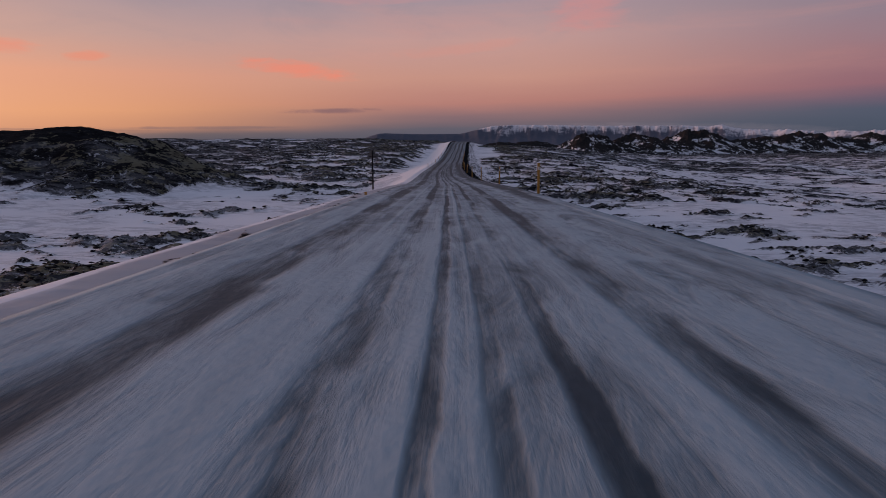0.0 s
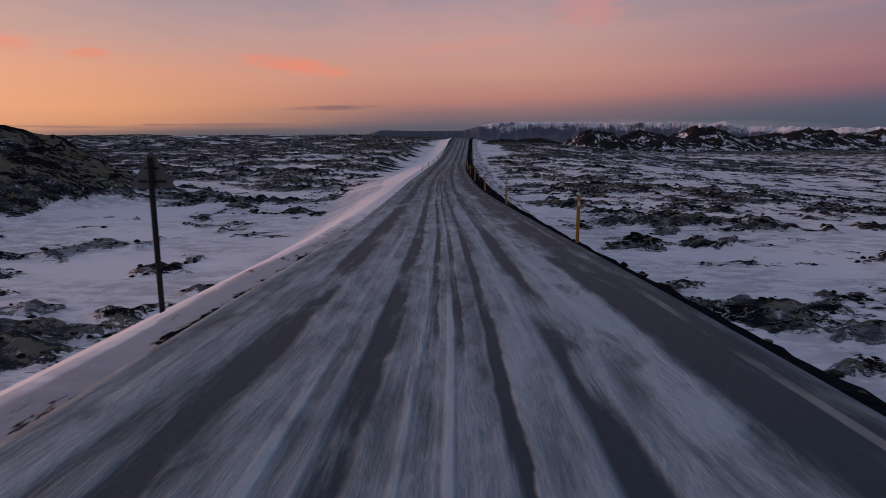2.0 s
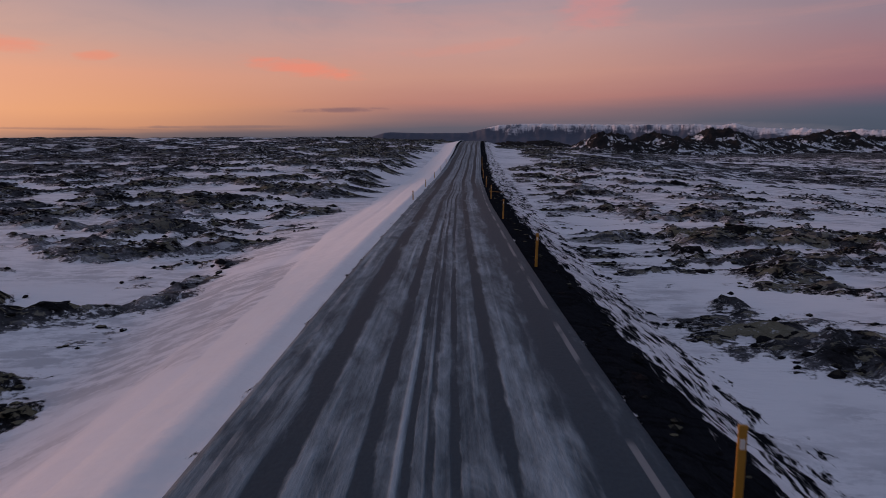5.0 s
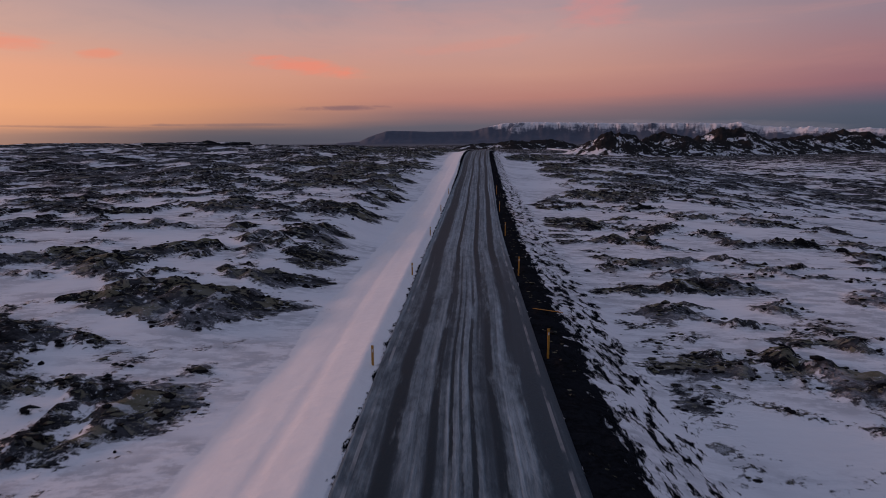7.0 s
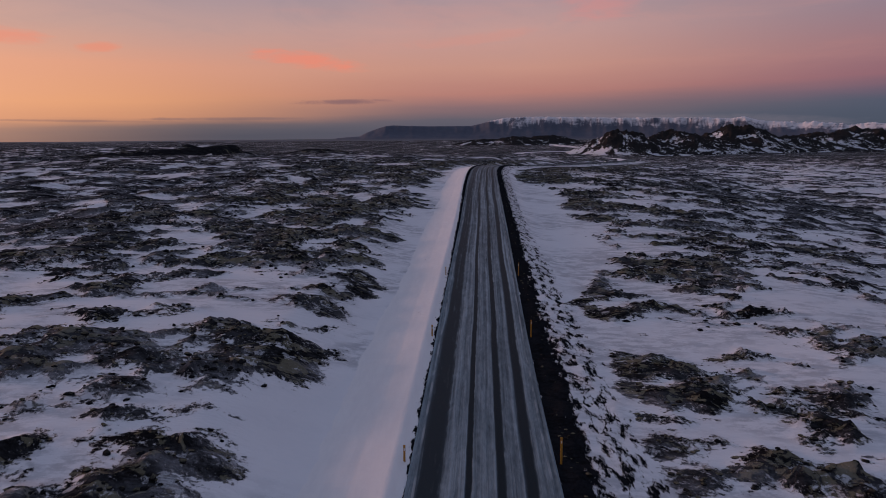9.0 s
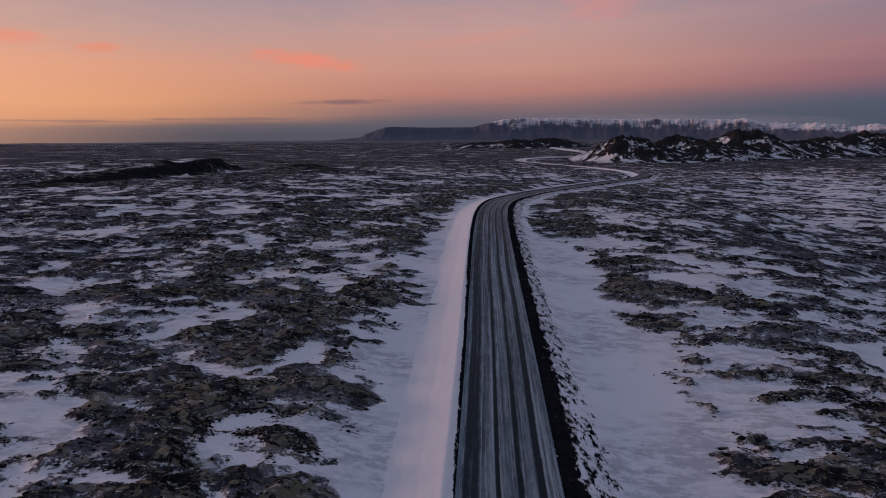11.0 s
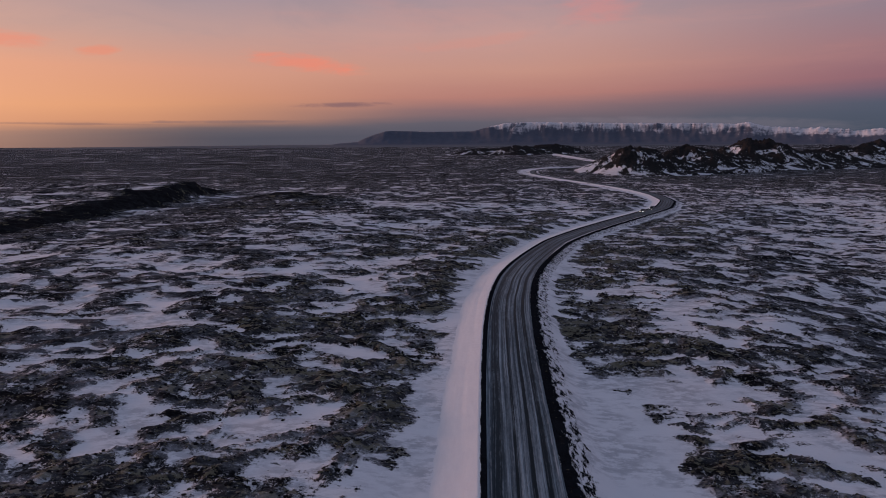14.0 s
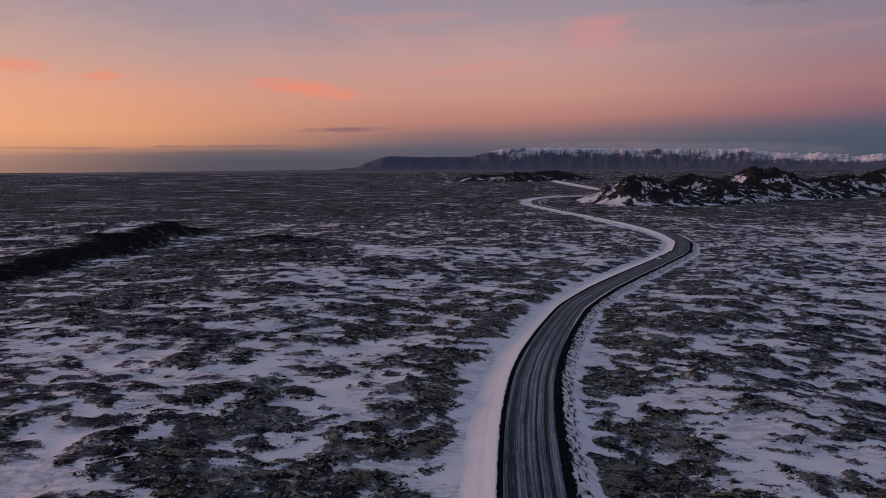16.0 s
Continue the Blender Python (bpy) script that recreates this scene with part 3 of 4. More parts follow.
def land(side, y):
    """Height, rock cover, nearness and gravel with bank shade at side metres east of the road's middle line."""
    x = line_x(y) + side
    d = side / np.sqrt(1 + line_slope(y) ** 2)
    span = np.maximum(np.abs(side) * 0.05, (y - 330) * 0.012)
    detail = np.clip(1.25 - span / 3.2, 0, 1)
    base = field_height(side, y)
    wx, wy = x + 4 * grid_noise(x / 11, y / 11, 50), y + 3 * grid_noise(x / 9, y / 9, 51)
    patch = 0.62 * fbm(wx / 15, wy / 8.5, 2, 60, 0.55) + 0.62 * fbm(wx / 5.2, wy / 2.9, 3, 64, 0.6)
    broad = fbm(x / 75, y / 60, 2, 70)
    left_bias = np.interp(y, [0, 42, 62, 84, 98, 130, 155, 190, 225, 260, 300, 420, 600], [-0.05, -0.10, -0.26, -0.20, -0.06, -0.02, 0.08, 0.10, 0.11, 0.14, 0.12, 0.09, 0.11])
    right_bias = np.interp(y, [0, 60, 95, 114, 130, 160, 210, 250, 330, 440, 700], [-0.14, -0.10, 0.13, 0.15, 0.0, -0.22, -0.09, 0.19, 0.16, 0.10, 0.13])
    cover = patch + 0.30 * broad + np.where(d < 0, left_bias, right_bias) + 0.05 * smooth(-d, 40, 160) - 0.18 * smooth(d, 26, 80) * smooth(y, 300, 220) - 0.16 * smooth(d, 30, 90) * smooth(y, 260, 330) * smooth(y, 1000, 700) + 0.34 * smooth(y, 480, 900)
    # kept clear beside the road by drifting snow
    wedge = smooth(y, 190, 215) * smooth(y, 305, 270) * (1 + 0.5 * fbm(y / 16, y * 0, 2, 81))
    clear = np.where(d < 0, smooth(-d, 6.8 + 3.0 * fbm(y / 14, y * 0, 2, 80) * smooth(y, 440, 330) + 9 * smooth(y, 585, 675), 13 + 14 * smooth(y, 585, 675)), smooth(d, 6.0 + 1.5 * smooth(y, 110, 70) + 6 * wedge, 9.5 + 3 * smooth(y, 110, 70) + 9 * wedge))
    cover = cover - (1 - clear) * 0.9
    # the mossy lava mound and the scarps west of the road
    crest = -x + 5 * fbm(x / 17, y / 13, 3, 92)
    mound = smooth(crest, 31, 61) * smooth(y + 4 * fbm(x / 14, y / 11, 3, 93), 80, 104) * smooth(y + 0.25 * (x + 58), 119, 104) * smooth(-x, 190, 120)
    cover = cover + 0.90 * smooth(mound, 0.02, 0.25) + 0.75 * smooth(mound, 0.66, 0.96)
    base = base + mound * (2.7 + 1.1 * fbm(x / 11, y / 9, 4, 90, 0.6) - base)
    ridge = np.exp(-(((y - 473 - 0.12 * (x + 101)) / 22) ** 2)) * smooth(-x, 40, 67) * smooth(-x, 146, 112) * (0.8 + 0.6 * fbm(x / 13, y / 30, 3, 98, 0.6))
    rim = -x - 0.10 * (y - 428) + 11 * fbm(x / 24, y / 17, 4, 97, 0.6)
    scarp = smooth(rim, 146, 158) * smooth(-x, 370, 258) * smooth(y, 345, 400) * smooth(y, 640, 575)
    knoll = np.exp(-(((x + 95) / 25) ** 2 + ((y - 532) / 15) ** 2))
    hump = np.clip(np.maximum(np.maximum(0.75 * ridge, scarp), knoll), 0, 1)
    base = base * (1 - hump) + hump * (-0.4 + 2.0 * scarp + 1.3 * fbm(x / 12, y / 8, 4, 95, 0.6))
    cover = cover + 0.7 * ridge + 1.2 * knoll + 1.7 * smooth(rim, 143, 151) * smooth(rim, 170, 157) * smooth(y, 345, 400) * smooth(y, 655, 610)
    rock = smooth(cover, -0.06, 0.12)
    rough = fbm(x / 1.9, y / 1.45, 3, 100, 0.65)
    crag = smooth(cover, 1.1, 1.6) * fbm(x / 8, y / 5.5, 3, 104, 0.65) * 1.7 * smooth(y, 250, 330)
    heave = crag + rock * (0.15 + 0.95 * np.clip(cover, 0, 0.6)) + rock * rough * 0.66 * detail
    dunes = 0.30 * fbm(x / 24, y / 15, 3, 110) + (0.75 * fbm(x / 19, y / 11, 3, 113, 0.55) + 1.6 * fbm(x / 90, y / 55, 2, 117)) * smooth(np.abs(d), 18, 50) * smooth(y, 130, 220)
    z = base + heave * 0.9 * smooth(np.abs(d), 7, 15) + dunes * smooth(np.abs(d), 11, 24)
    # embankment on the east side, drift bank on the west
    zr = line_z(y)
    wob = 0.45 * fbm(y / 5, d * 0.35, 2, 120)
    slow = 0.9 * fbm(y / 38, y * 0, 2, 121) + 0.40 * fbm(y / 8, y * 0 + 2, 3, 124, 0.6) * smooth(y, 60, 110) * smooth(y, 420, 330)
    east = smooth(d, 3.5, 9.2 + wob)
    early = smooth(y, 120, 70)
    west = smooth(-d, 8.2 - 2.2 * early + slow, 15.5 - 4.0 * early)
    lift = np.interp(y, [0, 60, 140, 200, 700], [0.03, 0.06, 0.22, 0.34, 0.36])
    fall = np.interp(y, [0, 45, 70, 110, 180, 700], [0.46, 0.44, 0.30, 0.24, 0.22, 0.18])
    drop = np.interp(y, [0, 55, 80, 96], [0.32, 0.30, 0.12, 0.0])
    bank = lift * smooth(-d, 3.65, 4.3) - fall * np.clip(-d - 4.2, 0, 4.0 + slow) + 0.024 * fbm(d * 1.3, y / 24, 4, 122, 0.6) * smooth(-d, 4.2, 4.8) - drop * np.clip(-d - 5.3, 0, 4.0)
    clean = smooth(-d, 8.9 - 3.2 * early + slow, 8.2 - 3.2 * early + slow) * smooth(-d, 3.4, 3.7)
    grit = smooth(-d, 3.4, 3.55) * smooth(-d, 4.5 + 0.7 * wob, 3.95 + 0.7 * wob) * smooth(y, 66, 42)
    clean = clean * (1 - grit) - grit
    rut = -d - 6.1 - 0.9 * fbm(y / 42, y * 0 + 5, 2, 123)
    bank = bank - (0.07 - 0.04 * smooth(y, 180, 240)) * np.exp(-((rut / 0.22) ** 2)) * smooth(y, 90, 120)
    zb = zr - 0.07 + np.where(d < 0, bank, 0)
    z = np.where(d > 0, zb * (1 - east) + z * east, zb * (1 - west) + z * west)
    thick = np.interp(y, [0, 25, 50, 85, 140, 185, 235, 330, 420], [0.9, 1.5, 2.3, 4.0, 3.6, 3.2, 2.3, 2.4, 2.8])
    gravel_shade = smooth(d, 3.35, 3.6) * (1.02 - 0.60 * smooth(d, 3.85 + thick * 0.08, 4.1 + thick * 0.50) - 0.55 * smooth(d, 3.6 + thick * 1.15, 3.8 + thick * 1.80))
    # west edge: grit early on, then the bank face's shade painted dark
    grit_shade = smooth(-d, 3.35, 3.5) * smooth(-d, 3.84 + 0.55 * smooth(y, 190, 290), 3.62 + 0.35 * smooth(y, 190, 290)) * np.interp(y, [0, 12, 40, 60, 110, 200, 400], [0.1, 0.6, 0.6, 0.4, 0.42, 0.75, 1.2])
    grit_shade = np.maximum(grit_shade, np.interp(y, [20, 32, 60], [0.34, 0.22, 0.12]) * smooth(-d, 3.4, 3.6) * smooth(-d, 4.7, 4.1) * smooth(y, 8, 18) * smooth(y, 95, 60))
    gravel_shade = np.maximum(gravel_shade, grit_shade)
    z = z + np.where(d > 3.8, gravel_shade * 0.36 * rough * smooth(d, 3.8, 4.6), 0)
    return x, z, cover, detail, np.clip(gravel_shade, 0, 1.3), rock, clean


def growing(start, first, factor, end):
    out, s = [start], first
    while out[-1] < end:
        out.append(out[-1] + s)
        s *= factor
    return out


def sheet(name, x, y, z, mat, attrs):
    """A grid mesh from 2D arrays."""
    n, m = x.shape
    me = bpy.data.meshes.new(name)
    co = np.stack([x, y, z], -1).reshape(-1, 3).astype(np.float32)
    i = np.arange(n * m).reshape(n, m)
    quads = np.stack([i[:-1, :-1], i[:-1, 1:], i[1:, 1:], i[1:, :-1]], -1).reshape(-1, 4)
    me.vertices.add(len(co))
    me.vertices.foreach_set("co", co.ravel())
    me.loops.add(quads.size)
    me.loops.foreach_set("vertex_index", quads.ravel().astype(np.int32))
    me.polygons.add(len(quads))
    me.polygons.foreach_set("loop_start", np.arange(0, quads.size, 4, dtype=np.int32))
    me.update(calc_edges=True)
    me.polygons.foreach_set("use_smooth", np.ones(len(quads), dtype=bool))
    for key, v in attrs.items():
        me.attributes.new(key, "FLOAT", "POINT").data.foreach_set("value", v.ravel().astype(np.float32))
    me.materials.append(mat)
    return new(name, me), quads


east_steps = np.array(sorted(set([round(v, 3) for v in np.arange(0, 9.01, 0.25)])) + growing(9.4, 0.4, 1.0, 44)[0:] + growing(45, 0.42, 1.024, 260) + growing(267, 6.0, 1.06, 4300))
sides = np.concatenate([-east_steps[:0:-1], east_steps])
norths = np.array([-80, -60, -45, -32, -22, -14, -8, -4] + list(np.arange(-1, 330, 0.5)) + growing(330.3, 0.5, 1.0135, 4550))
SIDE, NORTH = np.meshgrid(sides, norths)
gx, gz, g_cover, g_near, g_gravel_shade, g_rock, g_bank = land(SIDE, NORTH)
ground, _ = sheet("ground", gx, NORTH, gz, GROUND, {"cover": g_cover, "near": g_near, "gravel_shade": g_gravel_shade, "bank": g_bank})
tagged(ground, "snow-streaked black lava field with grey moss", "ground", kind="structure")

# the carriageway, lying just above the ground sheet
cross = np.array([-3.52, -3.5, -3.4] + list(np.arange(-3.2, 3.21, 0.2)) + [3.4, 3.5, 3.52])
ry = np.concatenate([np.arange(-75, 420, 0.5), np.arange(420, 1283, 2.0)])
CR, RY = np.meshgrid(cross, ry)
cosine = 1 / np.sqrt(1 + line_slope(RY) ** 2)
RX, RYY = line_x(RY) + CR * cosine, RY - CR * line_slope(RY) * cosine
camber = -0.012 * np.abs(CR)
ruts = 0.012 * fbm(CR * 1.6, RY * 0.04, 3, 200) + 0.006 * fbm(CR * 4, RY * 0.3, 2, 210)
RZ = line_z(RY) + 0.03 + camber + ruts
RZ[:, 0] -= 0.25
RZ[:, -1] -= 0.25
road, quads = sheet("road", RX, RYY, RZ, ROAD, {})
tagged(road, "two-lane asphalt road under ice and packed snow, with dark wheel tracks", "road", kind="structure")
lane = road.data.uv_layers.new(name="lane")
lane.data.foreach_set("uv", np.stack([CR.ravel()[quads], RY.ravel()[quads]], -1).reshape(-1).astype(np.float32))

# the sea beyond the lowland
ang = np.linspace(-1.3, 1.3, 80)
rad = np.array([1500, 2200, 3000, 3800, 4500, 4900.0])
A, R = np.meshgrid(ang, rad)
sea, _ = sheet("water", np.sin(A) * R, np.cos(A) * R + 60, np.full_like(R, -40.0), SEA, {})
tagged(sea, "cold grey sea at dusk beyond the lowland", "sea", kind="structure")


# ---- hills and mountain ----
def hill(x0, y0, top, foot, wide, deep, seed, label, white=0.0):
    """A cinder hill: a lumpy dome with hollows and a rubbly foot."""
    u = np.linspace(-1.5, 1.5, 150)
    U, V = np.meshgrid(u, u)
    r = np.sqrt(U * U + V * V)
    th = np.arctan2(V, U)
    warp = r * (1 + 0.30 * fbm(np.cos(th) * 1.1 + 5, np.sin(th) * 1.1, 3, seed)) + 0.10 * fbm(U * 2.4, V * 2.4, 3, seed + 3)
    body = np.exp(-(warp * 1.12) ** 2.6)
    cut = fbm(np.cos(th) * 3.0 + U, np.sin(th) * 3.0 + warp * 1.5, 4, seed + 5, 0.6)
    lump = fbm(U * 2.8, V * 2.8, 5, seed + 9, 0.6)
    h = top - foot
    z = foot - 1.5 + h * body * (1.03 + 0.30 * lump) + h * 0.07 * cut * np.clip(body * (1.2 - body) * 3, 0, 1) + (1.2 + 3.0 * body) * (0.32 - np.abs(fbm(U * 8, V * 8, 4, seed + 13, 0.62))) * 1.6
    z = np.where(r > 1.42, foot - 4, z)
    lee = np.clip(-U * 0.7 - 0.15, 0, 0.6) * np.clip(fbm(U * 2.0 + 3, V * 2.0, 3, seed + 17) * 2.2 + 0.35, 0, 1)
    hollow = white + 0.06 - 0.30 * cut - 0.45 * lump - 0.40 * np.clip(body - 0.60, 0, 1) + 0.10 * np.clip(0.45 - body, 0, 1) + 0.8 * lee
    ob, _ = sheet("hill", x0 + U * wide, y0 + V * deep, z, HILL, {"hollow": hollow})
    return tagged(ob, label, "hill", group="cinder hills")


DARK_HILL = "dark cinder hill with snow lying in its hollows"
for row in ((251, 1095, 8.5, -24, 60, 66, 300), (353, 1165, 6.5, -25, 72, 70, 310), (304, 1130, -8, -25, 70, 60, 315), (444, 1215, -4, -26, 80, 70, 318), (512, 1280, 15, -26, 84, 80, 320),
            (620, 1300, -3, -26, 84, 70, 330), (700, 1330, 2, -26, 88, 80, 335), (787, 1350, 9, -26, 96, 85, 340), (880, 1380, -1, -26, 92, 80, 345), (975, 1400, 7.5, -26, 98, 85, 350)):
    hill(*row, DARK_HILL)
for row in ((190, 2180, -8, -36, 95, 80, 400), (300, 2260, -7, -37, 130, 90, 410), (90, 2230, -17, -37, 120, 80, 420)):
    hill(*row, "low snow-flecked rise far out on the lava plain", -0.10)


def far_mountain():
    """A long flat-topped basalt massif with cliffs and gullies, and a low headland at its west end."""
    az = np.linspace(-11.5, 40, 1000)
    crest = [(-11.5, -0.6), (-9.4, -0.45), (-8.6, -0.05), (-7.8, 0.22), (-6.9, 0.50), (-6.3, 0.54), (-3.0, 0.44), (0.9, 0.45), (2.2, 0.72), (3.1, 1.0), (4.2, 1.16), (5.5, 1.22), (7.3, 1.24), (9.9, 1.17), (12.5, 1.12),
             (15, 1.06), (19.8, 1.02), (23.3, 0.92), (24.3, 1.02), (24.8, 0.9), (25.4, 0.66), (27.0, 0.6), (29.0, 0.52), (31.0, 0.40), (33.0, 0.34), (36.0, 0.42), (40.0, 0.3)]
    ca, ce = zip(*crest)
    depth = np.linspace(0, 1, 72)
    A, D = np.meshgrid(az, depth)
    el = np.interp(A, ca, ce)
    ragged = 0.065 * fbm(A * 1.1, A * 0, 5, 500, 0.6) * smooth(A, 0, 3) + 0.24 * fbm(A * 0.8, A * 0 + 3, 4, 501, 0.6) * smooth(A, 24.5, 26)
    top = 17 + 4700 * np.tan(np.radians(el))
    foot = -46.0
    # the rim comes forward on buttresses and falls back in corries
    corrie = fbm(A * 0.55, D * 1.3, 3, 510, 0.6)
    rib = fbm(A * 2.3 + 0.5 * corrie + 0.8 * D, D * 2.4, 3, 516, 0.6)
    shift = 0.05 * corrie
    face = np.interp(D + shift * smooth(D, 0.05, 0.35) * smooth(D, 1.0, 0.9), [0, 0.30, 0.52, 0.62, 0.80, 0.88, 1.0], [0, 0.12, 0.36, 0.52, 0.93, 0.985, 1.0])
    z = foot + (top - foot) * np.clip(face, 0, 1) + 4700 * np.radians(ragged) * smooth(D, 0.62, 0.86)
    r = 4300 + 480 * D - 14 * corrie * smooth(D, 0.1, 0.5) * smooth(D, 1.0, 0.8)
    rise = (z - foot) / np.maximum(top - foot, 1.0)
    band = fbm(A * 0.5 + 4, rise * 3.5, 4, 520, 0.6)
    streak = fbm(A * 5.0 + 2.0 * corrie + 1.2 * rise * band, rise * 2.6, 3, 525, 0.6)
    snow = 2.0 * (rise - 0.72) - 0.38 * rib + 0.65 * band + 0.50 * streak * smooth(rise, 0.3, 0.6) - 0.25 * corrie
    snow = np.where(A < 3.5, snow - 1.6 * smooth(A, 3.5, 1.5), snow)
    snow = snow + 0.35 * smooth(rise, 0.95, 1.0) + 0.25 * smooth(A, 19, 26)
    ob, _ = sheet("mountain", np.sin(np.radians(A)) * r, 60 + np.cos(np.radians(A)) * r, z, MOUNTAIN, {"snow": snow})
    return tagged(ob, "distant flat-topped basalt mountain with a snowy rim at dusk", "mountain")


far_mountain()


# ---- things ----
def part(name, bm, mat, parent=None, label=""):
    me = bpy.data.meshes.new(name)
    bm.to_mesh(me)
    bm.free()
    me.materials.append(mat)
    ob = new(name, me)
    ob.parent = parent
    return tagged(ob, label)


def box(bm, size, centre, bevel=0.0, rot=None):
    v = bmesh.ops.create_cube(bm, size=1.0)["verts"]
    bmesh.ops.scale(bm, vec=size, verts=v)
    if bevel:
        e = list({q for w in v for q in w.link_edges})
        v = list({w for f in bmesh.ops.bevel(bm, geom=e, offset=bevel, segments=2, affect="EDGES", profile=0.6)["faces"] for w in f.verts} | {w for w in v if w.is_valid})
    if rot is not None:
        bmesh.ops.rotate(bm, cent=(0, 0, 0), matrix=rot, verts=v)
    bmesh.ops.translate(bm, vec=centre, verts=v)
    return bm


def rod(bm, radius, height, centre, axis="Z", sides=14, top=None):
    v = bmesh.ops.create_cone(bm, segments=sides, radius1=radius, radius2=radius if top is None else top, depth=height, cap_ends=True)["verts"]
    if axis == "X":
        bmesh.ops.rotate(bm, cent=(0, 0, 0), matrix=Matrix.Rotation(radians(90), 3, "Y"), verts=v)
    bmesh.ops.translate(bm, vec=centre, verts=v)
    return bm


def surface(x, y):
    a = np.array([[y]], float)
    s = np.array([[x]], float) - line_x(a)
    return float(land(s, a)[1][0, 0])


def marker_post(height):
    """A hollow-backed plastic road marker: rounded blade, black cap and two reflectors."""
    post = new("marker_post")
    bm = bmesh.new()
    box(bm, (0.105, 0.032, height + 0.3), (0, 0, height / 2 - 0.15), 0.012)
    part("blade", bm, YELLOW, post)
    bm = bmesh.new()
    box(bm, (0.110, 0.038, 0.07), (0, 0, height + 0.012), 0.012, Matrix.Rotation(radians(6), 3, "Y"))
    part("cap", bm, YELLOW, post, "slanted yellow plastic top cap")
    for side in (-1, 1):
        bm = bmesh.new()
        box(bm, (0.060, 0.008, 0.13), (0, side * 0.019, height - 0.19), 0.003)
        part("reflector", bm, REFLECT, post, "pale reflector plate")
    return tagged(post, "yellow plastic marker post standing in the road verge", "marker post", group="road marker posts")


rng = random.Random(7)
tall, short = marker_post(1.38), marker_post(0.9)
tagged(short, "yellow plastic marker post half buried in a snow bank")
first = {id(tall): True, id(short): True}
rows = [(n, 3.75, tall) for n in (26.3, 45.3, 63.0, 78, 95, 112.5, 129.6, 146, 163.8, 181, 198)]
rows += [(n, -3.8, short) for n in (25.7, 128.6, 146, 163.8, 181, 198)]
for north, side, kind in rows:
    x = float(line_x(north)) + side
    m = pose(x, north, surface(x, north) - (0.82 if north == 25.7 else 0.05), rng.uniform(-1.5, 1.5), rng.uniform(-1.0, 2.0), rng.uniform(-8, 8))
    if first[id(kind)]:
        kind.matrix_basis, first[id(kind)] = m, False
    else:
        copy_thing(kind, m)


fallen = copy_thing(tall, pose(float(line_x(137)) + 4.15, 137, surface(float(line_x(137)) + 4.15, 137) + 0.05, 90, 12, 62))
tagged(fallen, "yellow plastic marker post lying fallen on the dark embankment")


def road_sign():
    """A triangular warning sign seen from behind, on a thin steel pole."""
    sign = new("road_sign")
    bm = bmesh.new()
    rod(bm, 0.048, 2.95, (0, 0, 1.175))
    part("pole", bm, STEEL, sign)
    bm = bmesh.new()
    rod(bm, 0.052, 0.03, (0, 0, 2.66))
    part("pole_cap", bm, BLACK, sign)
    bm = bmesh.new()
    corners, ring = [(-0.34, 2.18), (0.34, 2.18), (0, 2.74)], []
    for i, (cx, cz) in enumerate(corners):
        start = (210, 330, 90)[i]
        for a in (-50, -20, 10, 40, 50):
            q = radians(start + a)
            ring.append((cx * 0.9 + 0.045 * math.cos(q), -0.066, (cz - 2.37) * 0.9 + 2.37 + 0.045 * math.sin(q)))
    f = bm.faces.new([bm.verts.new(v) for v in ring])
    e = bmesh.ops.extrude_face_region(bm, geom=[f])
    bmesh.ops.translate(bm, vec=(0, 0.004, 0), verts=[v for v in e["geom"] if isinstance(v, bmesh.types.BMVert)])
    bmesh.ops.recalc_face_normals(bm, faces=bm.faces)
    plate = part("plate", bm, PLATE, sign, "bare metal back of a triangular sign plate")
    for z in (2.26, 2.48):
        bm = bmesh.new()
        w = 0.46 if z < 2.3 else 0.24
        box(bm, (w, 0.022, 0.035), (0, -0.044, z), 0.004)
        part("bracket", bm, STEEL, plate)
    return tagged(sign, "triangular warning sign on a thin dark steel pole, seen from behind", "road sign")


sign = road_sign()
sign.matrix_basis = pose(-5.1, 37.9, surface(-5.1, 37.9) - 0.02, 0, -0.6, 180)


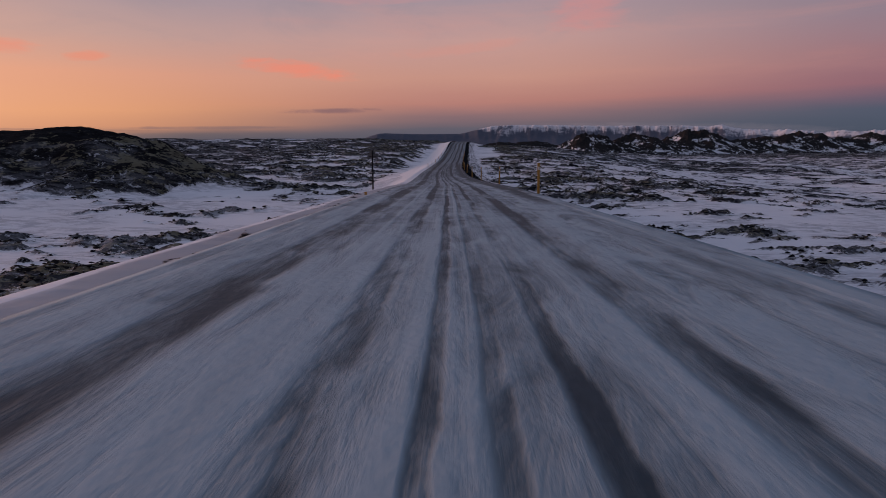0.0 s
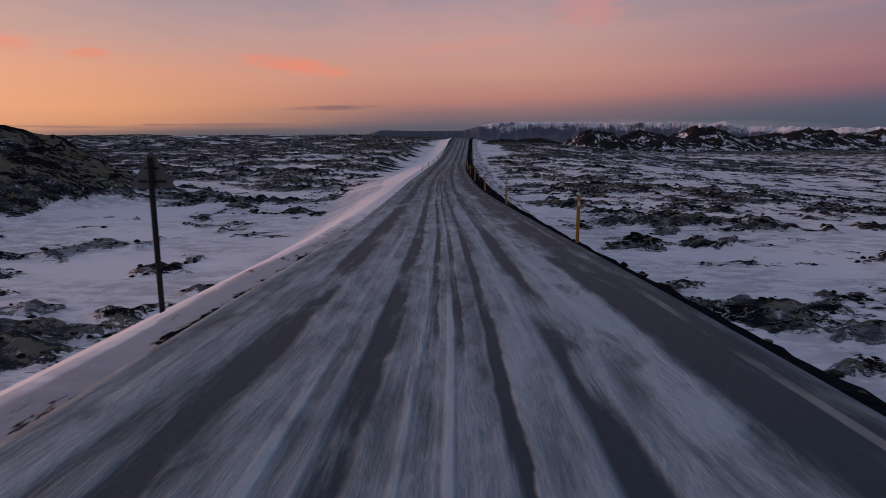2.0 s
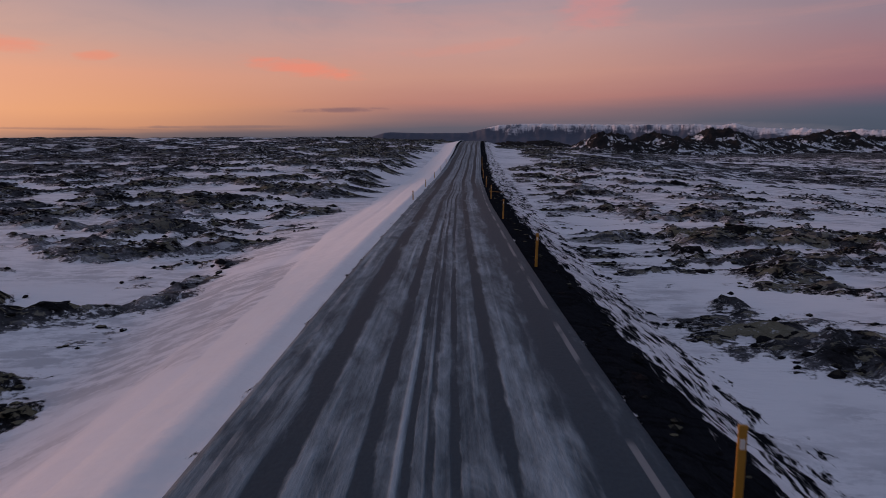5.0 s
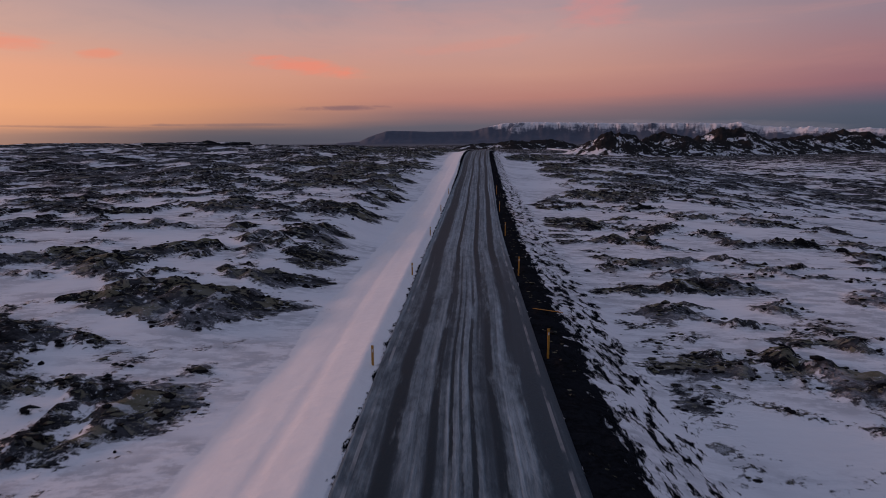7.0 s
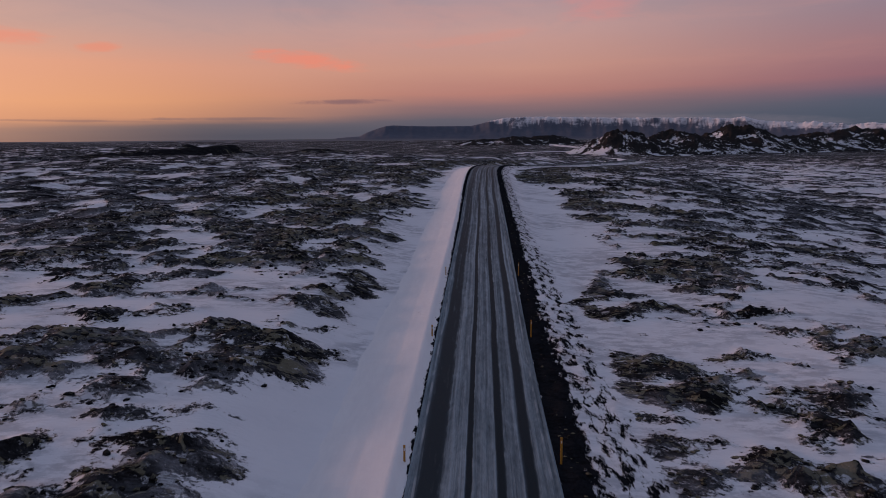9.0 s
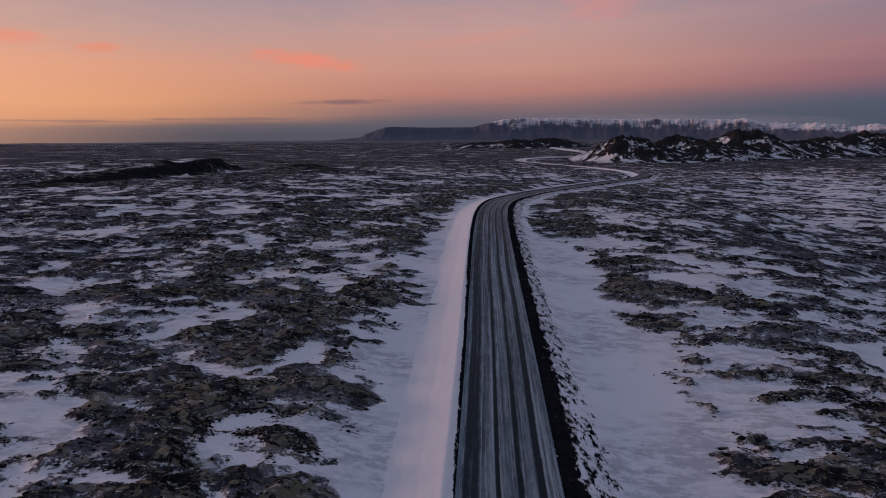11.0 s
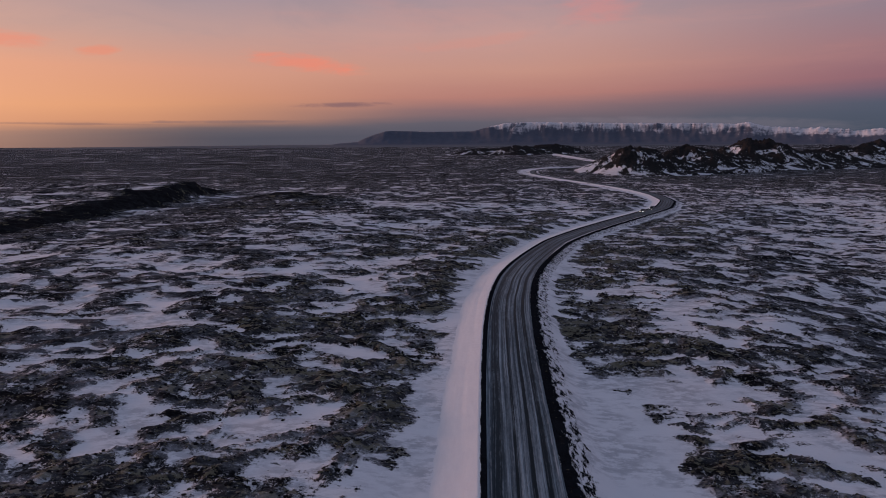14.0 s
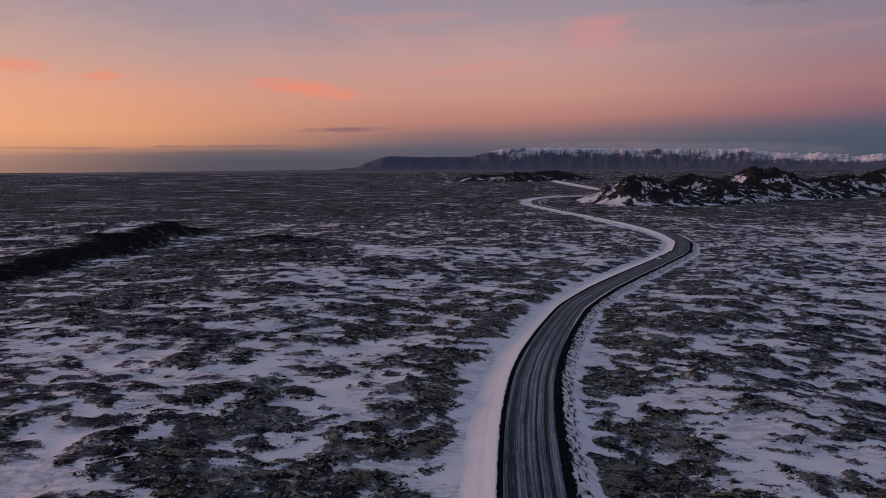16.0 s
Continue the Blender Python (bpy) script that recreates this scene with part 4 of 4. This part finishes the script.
def car(name, paint, length, height, label):
    """A car facing +y: lofted body, glasshouse, wheels with rims, lit headlamps."""
    c = new(name)
    half = length / 2

    def loft(sections):
        bm = bmesh.new()
        rings = []
        for y, w, lo, hi, r in sections:
            pts = [(-w, lo + r), (-w + r, lo), (w - r, lo), (w, lo + r), (w, hi - r), (w - r, hi), (-w + r, hi), (-w, hi - r)]
            rings.append([bm.verts.new((px, y, pz)) for px, pz in pts])
        for a, b in zip(rings, rings[1:]):
            for i in range(8):
                bm.faces.new((a[i], a[(i + 1) % 8], b[(i + 1) % 8], b[i]))
        bm.faces.new(rings[0])
        bm.faces.new(rings[-1])
        bmesh.ops.recalc_face_normals(bm, faces=bm.faces)
        return bm

    part("body", loft([(-half, 0.78, 0.42, 0.86, 0.1), (-half + 0.15, 0.88, 0.28, 0.98, 0.1), (-0.6, 0.92, 0.24, 1.02, 0.1), (0.7, 0.92, 0.24, 1.0, 0.1), (half - 0.5, 0.88, 0.26, 0.86, 0.1), (half - 0.08, 0.80, 0.32, 0.74, 0.1), (half, 0.70, 0.40, 0.62, 0.08)]), paint, c)
    part("glasshouse", loft([(-half + 0.25, 0.70, 0.94, 1.05, 0.05), (-half + 0.75, 0.70, 0.94, height - 0.06, 0.08), (-0.2, 0.70, 0.94, height - 0.02, 0.08), (0.35, 0.68, 0.94, height - 0.10, 0.08), (1.15, 0.72, 0.92, 1.0, 0.03)]), GLASS, c, "dark tinted car windows")
    part("roof", loft([(-half + 0.72, 0.68, height - 0.08, height - 0.02, 0.025), (-0.2, 0.68, height - 0.05, height + 0.02, 0.025), (0.38, 0.66, height - 0.12, height - 0.06, 0.025)]), paint, c)
    for sx in (-1, 1):
        for wy in (-half + 0.85, half - 0.85):
            hub = new("wheel")
            hub.parent = c
            bm = bmesh.new()
            rod(bm, 0.33, 0.22, (sx * 0.82, wy, 0.33), "X", 20)
            tyre = part("tyre", bm, RUBBER, hub)
            bm = bmesh.new()
            rod(bm, 0.21, 0.03, (sx * 0.935, wy, 0.33), "X", 14)
            part("rim", bm, RIM, hub)
        bm = bmesh.new()
        bmesh.ops.create_uvsphere(bm, u_segments=12, v_segments=8, radius=0.10)
        bmesh.ops.scale(bm, vec=(1.2, 0.5, 0.75), verts=bm.verts)
        bmesh.ops.translate(bm, vec=(sx * 0.58, half - 0.03, 0.66), verts=bm.verts)
        part("headlight", bm, LAMP, c, "lit white headlight")
        bm = bmesh.new()
        box(bm, (0.16, 0.05, 0.14), (sx * 0.70, -half + 0.03, 0.80), 0.015)
        part("tail_light", bm, TAIL, c)
    bm = bmesh.new()
    box(bm, (1.5, 0.12, 0.16), (0, half - 0.06, 0.40), 0.03)
    part("bumper", bm, BLACK, c)
    return tagged(c, label, "car", group="oncoming cars")


def drive(c, north, side):
    s = float(line_slope(north))
    a = math.atan(s)
    x = float(line_x(north)) + side * math.cos(a)
    y = north - side * math.sin(a)
    fall = math.degrees(math.atan((float(line_z(north - 2)) - float(line_z(north + 2))) / 4))
    c.matrix_basis = pose(x, y, float(line_z(north)) + 0.02, -fall, 0, 180 - math.degrees(a))


drive(car("car", CAR_DARK, 4.4, 1.50, "dark oncoming car with lit headlights on the icy road"), 507, -1.75)
drive(car("car", CAR_GREY, 4.7, 1.68, "grey oncoming car with lit headlights following another car"), 522, -1.75)


# ---- loose lava ----
def stone(seed, squash):
    """A broken, angular lava block."""
    bm = bmesh.new()
    bmesh.ops.create_icosphere(bm, subdivisions=1, radius=1.0)
    q = random.Random(seed)
    for v in bm.verts:
        v.co *= q.uniform(0.62, 1.2)
        v.co.z *= squash
    me = bpy.data.meshes.new("lava_rock")
    bm.to_mesh(me)
    bm.free()
    return me


STONES = [stone(40 + i, 0.55 + 0.08 * (i % 4)) for i in range(8)]
for me in STONES:
    me.materials.append(ROCK_CAPPED)


def scatter(count, lo, hi, seed, want):
    """Places on the land between norths lo and hi whose rock cover lies within want."""
    r = np.random.default_rng(seed)
    side = r.uniform(-60, 60, count)
    north = r.uniform(lo, hi, count)
    x, z, cover, near, gravel_shade, rock, _ = land(side[None, :], north[None, :])
    keep = (cover[0] > want[0]) & (cover[0] < want[1]) & (np.abs(side) > 8.5)
    return x[0][keep], north[keep], z[0][keep], cover[0][keep], r


# one large pale boulder by the western scarp
bm = bmesh.new()
bmesh.ops.create_icosphere(bm, subdivisions=2, radius=1.0)
for v in bm.verts:
    v.co *= 1 + 0.45 * noise.noise(v.co * 1.3) + 0.22 * noise.noise(v.co * 3)
    v.co = Vector((v.co.x * 2.7, v.co.y * 1.5, v.co.z * 1.35 * (0.75 + 0.45 * v.co.x)))
pale = part("boulder", bm, PALE)
pale.matrix_basis = pose(-136, 455, surface(-136, 455) + 0.9, 8, -6, 20)
tagged(pale, "large pale frost-covered boulder on the lava plain", "boulder")

# single blocks lying on the snow at the rock's edge
px, py, pz, pc, r = scatter(2600, 22, 330, 5, (-0.16, -0.02))
for i in range(min(240, len(px))):
    size = float(r.uniform(0.08, 0.24))
    ob = new("lava_rock", STONES[i % 8])
    ob.matrix_basis = pose(px[i], py[i], pz[i] + size * 0.18, r.uniform(-15, 15), r.uniform(-15, 15), r.uniform(0, 360)) @ Matrix.Diagonal((size * 1.3, size, size, 1))
    tagged(ob, "angular black lava block lying on the snow", "rock", group="loose lava blocks")

# the broken crust of the lava, past counting
px, py, pz, pc, r = scatter(130000, 15, 430, 6, (-0.03, 0.85))
take = min(36000, len(px))
# coarse road-base stones down the embankment go in with it
es, en = r.uniform(3.95, 7.6, 9000), r.uniform(20, 345, 9000)
ex, ez, _, _, eg, _, _ = land(es[None, :], en[None, :])
ok = eg[0] > r.uniform(0.7, 1.5, 9000)
px, py, pz = (np.concatenate([q[:take], w[ok]]) for q, w in ((px, ex[0]), (py, en), (pz, ez[0])))
lava_count, take = take, take + int(ok.sum())
protos = [np.array([v.co for v in me.vertices]) for me in STONES]
tris = [np.array([p.vertices for p in me.polygons]) for me in STONES]
vs, fs, base_i = [], [], 0
turn, size = r.uniform(0, 2 * np.pi, take), r.uniform(0.06, 0.19, take) * np.where(r.random(take) < 0.08, 1.6, 1.0) * np.where(np.arange(take) < lava_count, 1.0, 0.62)
for i in range(take):
    v = protos[i % 8]
    c, s = np.cos(turn[i]), np.sin(turn[i])
    w = np.stack([(v[:, 0] * c - v[:, 1] * s) * 1.5, v[:, 0] * s + v[:, 1] * c, v[:, 2] * 0.8], -1) * size[i] + (px[i], py[i], pz[i] + 0.05 * size[i])
    vs.append(w)
    fs.append(tris[i % 8] + base_i)
    base_i += len(v)
me = bpy.data.meshes.new("lava_rubble")
me.from_pydata(np.concatenate(vs).tolist(), [], np.concatenate(fs).tolist())
me.materials.append(ROCK)
tagged(new("lava_rubble", me), "broken black lava crust with grey moss poking through snow", "lava rubble", kind="stuff")
